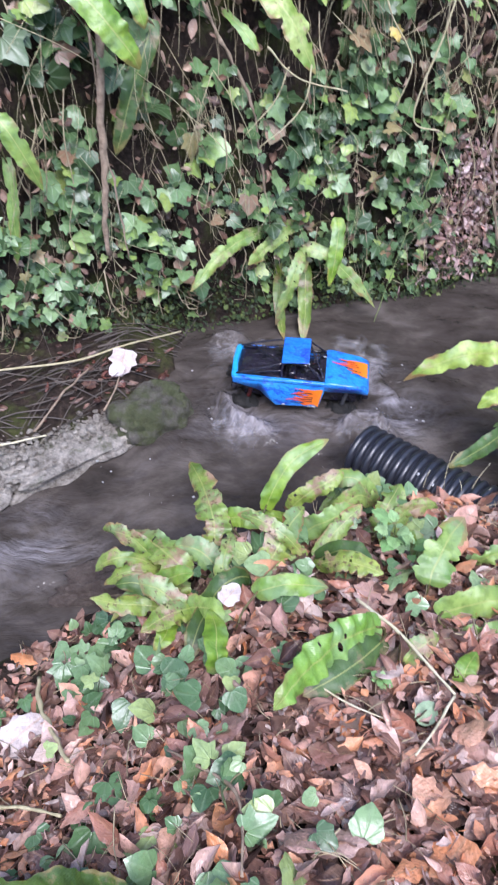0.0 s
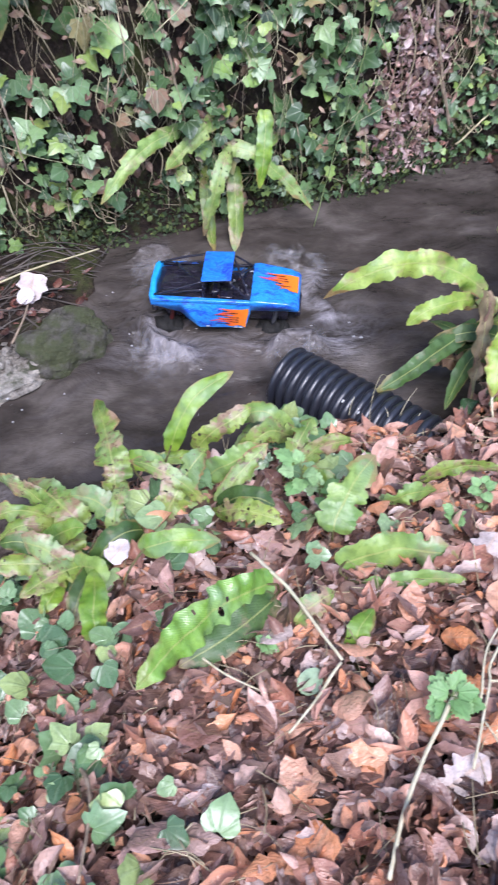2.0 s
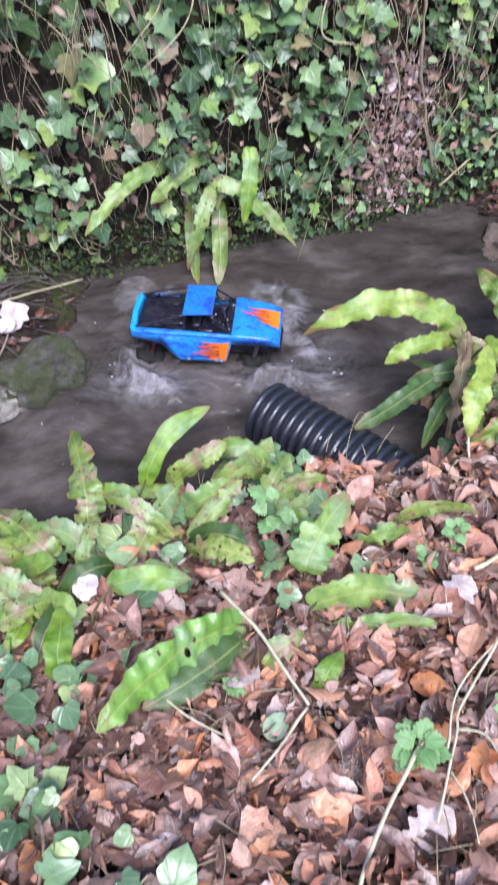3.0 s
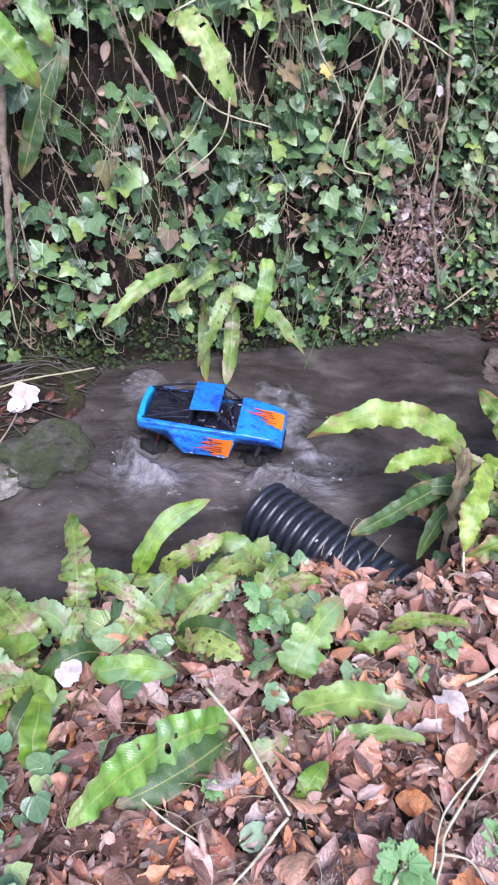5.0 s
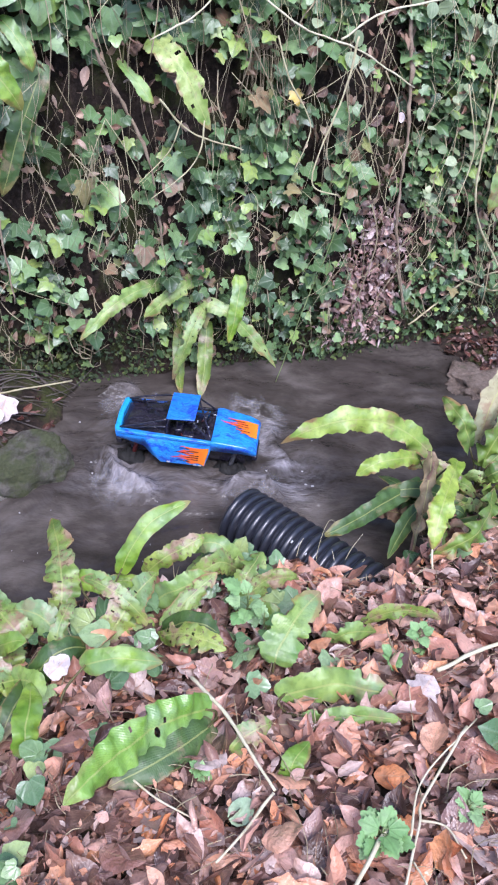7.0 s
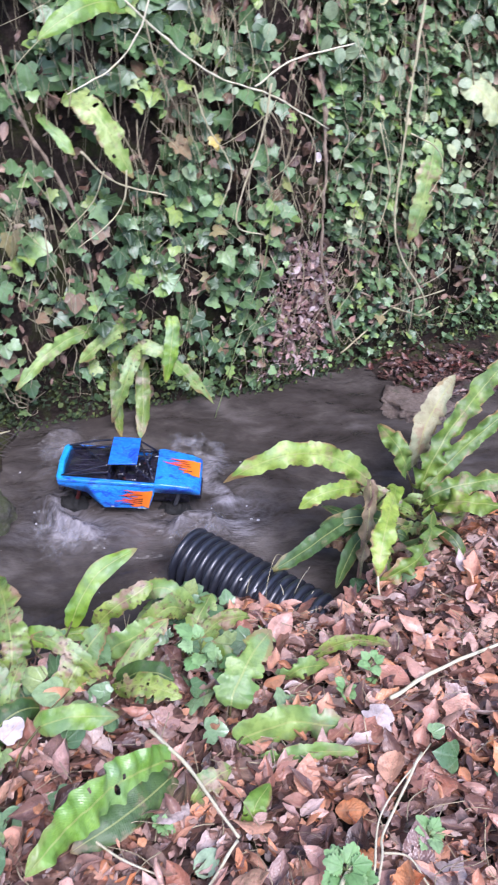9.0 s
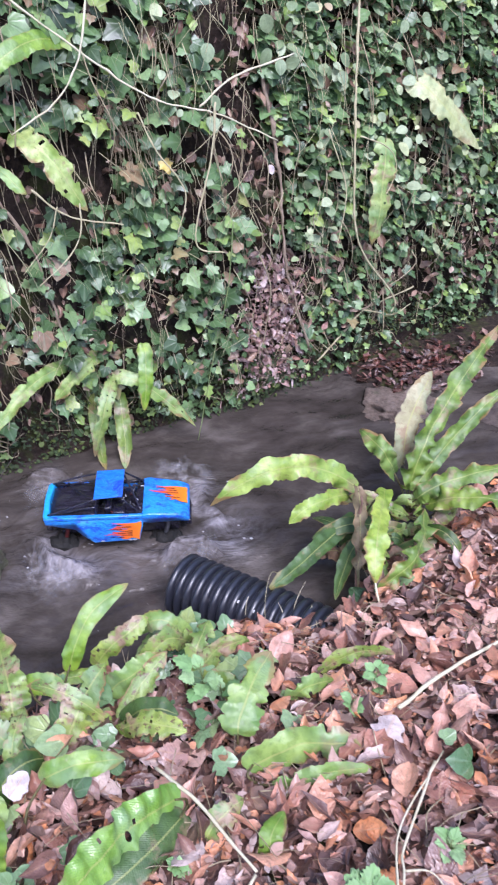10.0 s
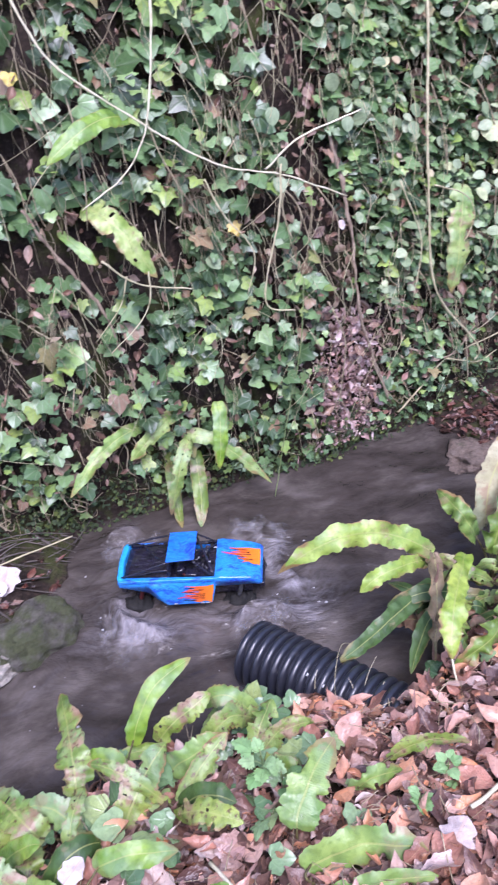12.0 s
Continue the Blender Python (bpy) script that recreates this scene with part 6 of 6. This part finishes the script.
def build_litter():
    holder = thing("leaf_litter", (0.1, -0.9, 0.36), "thick bed of reddish-brown dead beech leaves", "dead leaves")
    mats = []
    for i in range(12500):
        x, y = near_spot((-0.95, -1.25), (1.15, 0.30)) if i < 11200 else near_spot((-2.6, -3.0), (3.0, 1.2))
        if (x < -0.28 and y > -0.68 and RNG.random() < 0.6) or (x < 0.12 and y > np.interp(x, NEAR_X, NEAR_Y) - 0.24 and RNG.random() < 0.7):
            continue
        if math.hypot(x - 0.345, y + 0.305) < 0.032:
            continue                                      # a gap over the buried drain
        p = np.array([x, y, float(height(x, y)) + 0.030 * RNG.random() ** 1.4])
        n0 = slope_normal(np.array(x), np.array(y))
        nrm = n0 + RNG.normal(0, RNG.choice((0.25, 0.5, 0.9)), 3)
        size = 0.014 + 0.056 * RNG.random() ** 1.5
        mats.append(leaf_matrix(p, nrm, RNG.normal(0, 1, 3), size))
    for _ in range(90):                                   # large whole leaves on top
        x, y = near_spot((-0.75, -1.20), (0.95, 0.10))
        p = np.array([x, y, float(height(x, y)) + RNG.uniform(0.022, 0.036)])
        mats.append(leaf_matrix(p, slope_normal(np.array(x), np.array(y)) + RNG.normal(0, 0.35, 3), RNG.normal(0, 1, 3), RNG.uniform(0.060, 0.080)))
    scatter(holder, "beech_leaf", "leaf_bed", T_BEECH, mats, M_LITTER, M_LITTER_REST, 300, (0.05, -0.92, 0.36), "deep layer of small dead leaves")
    under = []
    for _ in range(5200):                                 # flattened rotting leaves at the bottom of the bed
        x, y = near_spot((-0.95, -1.25), (1.15, 0.30))
        p = np.array([x, y, float(height(x, y)) + RNG.uniform(0.004, 0.014)])
        under.append(leaf_matrix(p, slope_normal(np.array(x), np.array(y)) + RNG.normal(0, 0.16, 3), RNG.normal(0, 1, 3), RNG.uniform(0.03, 0.065)))
    ob = joined_leaves("rotting_leaves", T_FLAT, RNG.integers(0, len(T_FLAT), len(under)), under, M_UNDER, holder)
    ob.matrix_basis = Matrix.Translation(-holder.location)
    tagged(ob, "dark rotting leaves under the leaf bed", kind="stuff")
    bits = []
    for _ in range(8500):                                 # broken bits between the leaves
        x, y = near_spot((-0.95, -1.25), (1.15, 0.30))
        p = np.array([x, y, float(height(x, y)) + RNG.uniform(0.008, 0.032)])
        bits.append(leaf_matrix(p, slope_normal(np.array(x), np.array(y)) + RNG.normal(0, 0.6, 3), RNG.normal(0, 1, 3), RNG.uniform(0.006, 0.019)))
    ob = joined_leaves("leaf_crumbs", T_BITS, RNG.integers(0, len(T_BITS), len(bits)), bits, M_LITTER_REST, holder)
    ob.matrix_basis = Matrix.Translation(-holder.location)
    tagged(ob, "crumbled bits of dead leaves", kind="stuff")


build_litter()


def leaf_bed_twigs():
    bm = bmesh.new()
    for _ in range(820):
        x, y = near_spot((-0.95, -1.25), (1.15, 0.30))
        a, ln = RNG.uniform(0, 6.28), RNG.uniform(0.02, 0.11)
        z = float(height(x, y)) + RNG.uniform(0.022, 0.040)
        d = Vector((math.cos(a), math.sin(a), RNG.normal(0, 0.15))) * ln / 2
        side = Vector((-d.y, d.x, 0)) * RNG.normal(0, 0.25)
        c = Vector((x, y, z))
        r = RNG.uniform(0.0004, 0.0012)
        tube_into(bm, [c - d, c + side, c + d], r, r * 0.7, 4, 3)
    tagged(part("litter_twigs", bm, M_STEM_MASS), "thin dry twigs and leaf stalks strewn over dead leaves", "twigs", kind="stuff")


leaf_bed_twigs()


# ---- ivy and herbs on the near bank ----
def build_near_ivy():
    holder = thing("ivy", (-0.35, -0.85, 0.25), "broad-leaved ivy creeping over dead leaves on the near bank", "ivy")
    mats = []
    spots = [(-0.37, -0.89, 3, 0.05), (-0.43, -0.99, 6, 0.07), (-0.25, -0.93, 3, 0.04), (-0.14, -1.03, 5, 0.05), (-0.28, -0.83, 3, 0.04), (-0.41, -0.74, 8, 0.07),
             (-0.44, -1.08, 7, 0.07), (-0.48, -0.62, 9, 0.06), (-0.34, -0.66, 8, 0.06), (-0.30, -1.05, 5, 0.06), (-0.24, -0.74, 5, 0.05), (-0.55, -0.60, 7, 0.05),
             (0.02, -0.40, 6, 0.04), (0.09, -0.44, 5, 0.05), (0.46, -0.71, 3, 0.03), (0.44, -0.24, 5, 0.05), (-0.02, -0.47, 6, 0.05), (0.16, -0.52, 4, 0.05),
             (-0.16, -0.58, 6, 0.06), (-0.12, -0.45, 6, 0.06), (0.50, -0.86, 3, 0.04), (0.05, -0.60, 6, 0.06), (-0.22, -0.42, 6, 0.06), (-0.52, -0.70, 12, 0.07), (-0.44, -0.58, 12, 0.06), (-0.30, -0.56, 10, 0.06), (-0.36, -0.78, 8, 0.06), (-0.05, -0.53, 8, 0.05), (0.10, -0.36, 8, 0.05), (-0.60, -0.78, 5, 0.05), (0.00, -0.25, 9, 0.03), (0.06, -0.28, 7, 0.03), (-0.26, -0.80, 6, 0.03), (-0.25, -0.90, 6, 0.03), (-0.27, -0.98, 6, 0.04), (-0.20, -1.04, 5, 0.04)]
    for x0, y0, count, rad in spots:
        for _ in range(max(2, round(count * (0.95 if y0 < -0.9 else 0.9)))):
            x, y = RNG.normal(x0, rad), RNG.normal(y0, rad)
            if y > np.interp(x, NEAR_X, NEAR_Y) - 0.01:
                continue
            p = np.array([x, y, float(height(x, y)) + RNG.uniform(0.025, 0.06)])
            mats.append(leaf_matrix(p, np.array([0, -0.25, 1.0]) + RNG.normal(0, 0.42, 3), RNG.normal(0, 1, 3) + np.array([0, -0.5, 0]), 0.022 + 0.036 * RNG.random() ** 1.3))
    scatter(holder, "ivy_leaf", "ivy_leaf_mass", T_IVY_NEAR, mats, M_NEAR_IVY, M_IVY_REST, 300, (-0.3, -0.85, 0.3), "ivy leaves")


build_near_ivy()


def small_ferns():
    """Young and half-hidden fronds that fill the fern bed at the water edge."""
    rnd = random.Random(21)
    for n in range(9):
        x, y = rnd.uniform(-0.42, 0.14), 0.0
        y = float(np.interp(x, NEAR_X, NEAR_Y)) - rnd.uniform(0.06, 0.26)
        root = (x, y, float(height(x, y)) + 0.01)
        f = thing("hart_tongue_fern", root, "small half-hidden strap-leaved fern between larger ferns", "fern", "ferns on the banks")
        for k in range(rnd.choice((2, 3, 3, 4))):
            a = rnd.uniform(0, 6.28)
            ln = rnd.uniform(0.10, 0.17)
            d = Vector((math.cos(a), math.sin(a) * 0.8, 0))
            b = Vector(root) + d * 0.012 + Vector((0, 0, 0.02))
            m = b + d * ln * 0.5 + Vector((0, 0, rnd.uniform(0.03, 0.07)))
            e = b + d * ln + Vector((0, 0, rnd.uniform(0.0, 0.07)))
            frond(f, b, m, e, rnd.uniform(0.028, 0.046), rnd.choice(("fresh", "worn", "pale", "worn", "dark")), 0.7, root=root)


small_ferns()


def herb(place, leaves, size, label, lift=0.03):
    h = thing("nettle", place, label, "wild herb", "small green herbs")
    rnd = random.Random(f"{place}")
    for i in range(leaves):
        a = i * 2.4 + place[0] * 50 + rnd.uniform(-0.4, 0.4)
        up = 0.2 + 0.8 * rnd.random()
        reach = size * rnd.uniform(0.15, 0.75) * (1.1 - 0.6 * up)
        d = np.array([math.cos(a), math.sin(a), rnd.uniform(-0.15, 0.25)])
        foot = np.array([0, 0, lift * up * 1.5]) + d * reach
        m = leaf_matrix(foot, np.array([-d[0] * 0.3 + rnd.uniform(-0.3, 0.3), -d[1] * 0.3 - 0.2 + rnd.uniform(-0.3, 0.3), 1.0]), d + np.array([rnd.uniform(-0.4, 0.4), rnd.uniform(-0.4, 0.4), 0]), size * rnd.uniform(0.7, 1.1))
        ob = new("leaf", leaf_mesh("leaf", T_HERB[i % 2], M_HERB))
        ob.parent = h
        ob.matrix_basis = Matrix(m.tolist())
        bm = bmesh.new()
        tube_into(bm, [(0, 0, lift * up * 0.9), Vector(foot) * 0.5 + Vector((0, 0, lift * up * 0.6)), Vector(foot)], 0.0008, 0.0006, 4, 2)
        part("leaf_stalk", bm, M_GREEN_STEM, h)
    bm = bmesh.new()
    tube_into(bm, [(0, 0, -0.03), (0.002, 0, 0.0), (0, 0, lift * 1.4)], 0.0016, 0.0012, 5, 3)
    part("stem", bm, M_GREEN_STEM, h)


herb((0.058, -0.462, 0.255), 7, 0.034, "fresh green nettle plant beside the drain pipe", 0.04)
herb((0.088, -0.486, 0.240), 5, 0.026, "fresh green nettle shoot beside the drain pipe")
herb((0.222, -0.881, 0.375), 17, 0.026, "bushy green nettle seedling among dead leaves")
herb((-0.003, -0.784, 0.318), 8, 0.014, "tiny green herb among dead leaves", 0.015)
herb((0.345, -0.837, 0.350), 11, 0.021, "green nettle seedling among dead leaves")
herb((0.357, -0.501, 0.235), 8, 0.022, "dull green herb among dead leaves")
herb((0.300, -0.560, 0.255), 7, 0.020, "small dull green herb among dead leaves")


def lone_leaf(name, place, templates, k, material, size, along, normal, label):
    ob = new(name, leaf_mesh(name, templates[k], material))
    ob.matrix_basis = Matrix(leaf_matrix(np.array(place), np.array(normal), np.array(along), size).tolist())
    tagged(ob, label, "leaf", "single fallen leaves")


lone_leaf("fallen_leaf", (-0.560, 0.245, 0.118), T_MAPLE, 0, M_WHITE_LEAF, 0.080, (-0.15, -0.5, -0.5), (0, -0.7, 0.7), "bleached white leaf caught on twigs at the water edge")
lone_leaf("fallen_leaf", (-0.560, 0.205, 0.100), T_OVAL, 0, M_WHITE_LEAF, 0.048, (-0.4, -0.1, -0.3), (0, -0.7, 0.7), "bleached white leaf folded against another at the water edge")
lone_leaf("fallen_leaf", (0.305, -0.665, 0.300), T_OAK, 0, M_WHITE_LEAF, 0.082, (0.4, 0.5, 0.0), (0, -0.2, 1), "pinkish-white dead leaf on the leaf bed")
lone_leaf("fallen_leaf", (0.345, -0.690, 0.300), T_BEECH, 1, M_WHITE_LEAF, 0.075, (0.2, -0.7, 0.0), (0.1, -0.3, 1), "curled pale dead leaf on the leaf bed")
lone_leaf("fallen_leaf", (-0.255, -0.615, 0.262), T_WHITE, 1, M_WHITE_LEAF, 0.046, (0.5, 0.6, 0.1), (0, -0.4, 1), "white dead leaf among fern fronds")
lone_leaf("fallen_leaf", (-0.625, -0.815, 0.110), T_WHITE, 0, M_WHITE_LEAF, 0.085, (0.5, 0.5, 0.0), (0, -0.2, 1), "broad white dead leaf on the leaf bed")
lone_leaf("fallen_leaf", (0.190, -0.995, 0.412), T_OAK, 0, M_WHITE_LEAF, 0.074, (0.6, 0.4, 0.0), (0, -0.2, 1), "greyish-white torn dead leaf on the leaf bed")
lone_leaf("fallen_leaf", (0.240, -1.075, 0.432), T_OVAL, 0, M_WHITE_LEAF, 0.060, (0.7, -0.3, 0.0), (0, -0.2, 1), "pale dead leaf on the leaf bed")
lone_leaf("fallen_leaf", (0.040, -0.858, 0.348), T_OVAL, 0, M_PALE_GREEN, 0.040, (0.4, 0.5, 0.0), (0, -0.2, 1), "round pale green leaf lying on dead leaves")
lone_leaf("fallen_leaf", (0.118, 0.680, 0.775), T_IVY, 0, M_YELLOW_LEAF, 0.038, (0.2, 0, -1), (0.4, -0.8, 0.4), "bright yellow leaf hanging on the bank")
lone_leaf("fallen_leaf", (-0.323, 0.655, 1.177), T_IVY, 2, M_YELLOW_LEAF, 0.036, (-0.3, 0, -1), (0.4, -0.8, 0.4), "yellow ivy leaf high on the bank")
lone_leaf("fallen_leaf", (-0.191, 0.669, 1.093), T_OVAL, 0, M_YELLOW_LEAF, 0.028, (0.3, 0, -1), (0.4, -0.8, 0.4), "small yellow leaf high on the bank")
lone_leaf("fallen_leaf", (0.059, 0.779, 1.242), T_OVAL, 0, M_YELLOW_LEAF, 0.028, (0.1, 0, -1), (0.4, -0.8, 0.4), "small yellow leaf near the top of the bank")
lone_leaf("fallen_leaf", (0.395, 0.745, 0.725), T_OVAL, 0, M_WHITE_LEAF, 0.026, (0.2, 0, -1), (0.4, -0.8, 0.3), "small white leaf on a brown stem")


# ---- water thrown up by the wheels ----
def splash(centre, heading, reach, height_, spread_, label):
    bm = bmesh.new()
    thin = bm.verts.layers.float.new("thin")
    rows, cols = 10, 16
    grid = []
    for i in range(rows + 1):
        s = i / rows
        line = []
        for j in range(cols + 1):
            a = radians(heading + spread_ * (j / cols - 0.5))
            w = 1 + 0.35 * noise.noise(Vector((j * 0.6, s * 2, heading)))
            r = reach * s * w
            z = height_ * 3.2 * s * (1 - s) * w + 0.003 * noise.noise(Vector((j, i, 1)))
            v = bm.verts.new((0.02 * math.cos(a) + r * math.cos(a), 0.02 * math.sin(a) + r * math.sin(a), max(-0.004, z)))
            v[thin] = min(1.0, s ** 2 + (abs(j / cols - 0.5) * 2) ** 3)
            line.append(v)
        grid.append(line)
    for i in range(rows):
        for j in range(cols):
            bm.faces.new((grid[i][j], grid[i][j + 1], grid[i + 1][j + 1], grid[i + 1][j]))
    ob = part("splash", bm, M_SPLASH)
    ob.location = centre
    tagged(ob, label, "splash", "splashes round the truck")


splash((TRUCK.x - 0.12, TRUCK.y + 0.09, 0.0), 140, 0.13, 0.055, 170, "sheet of water thrown up behind a rear wheel")
splash((TRUCK.x + 0.12, TRUCK.y + 0.09, 0.0), 40, 0.14, 0.060, 170, "white splash of water beside a front wheel")
splash((TRUCK.x - 0.13, TRUCK.y - 0.10, 0.0), 225, 0.12, 0.034, 150, "curved wave of water beside a rear wheel")
splash((TRUCK.x + 0.13, TRUCK.y - 0.10, 0.0), 310, 0.12, 0.034, 160, "low wave of water beside a front wheel")
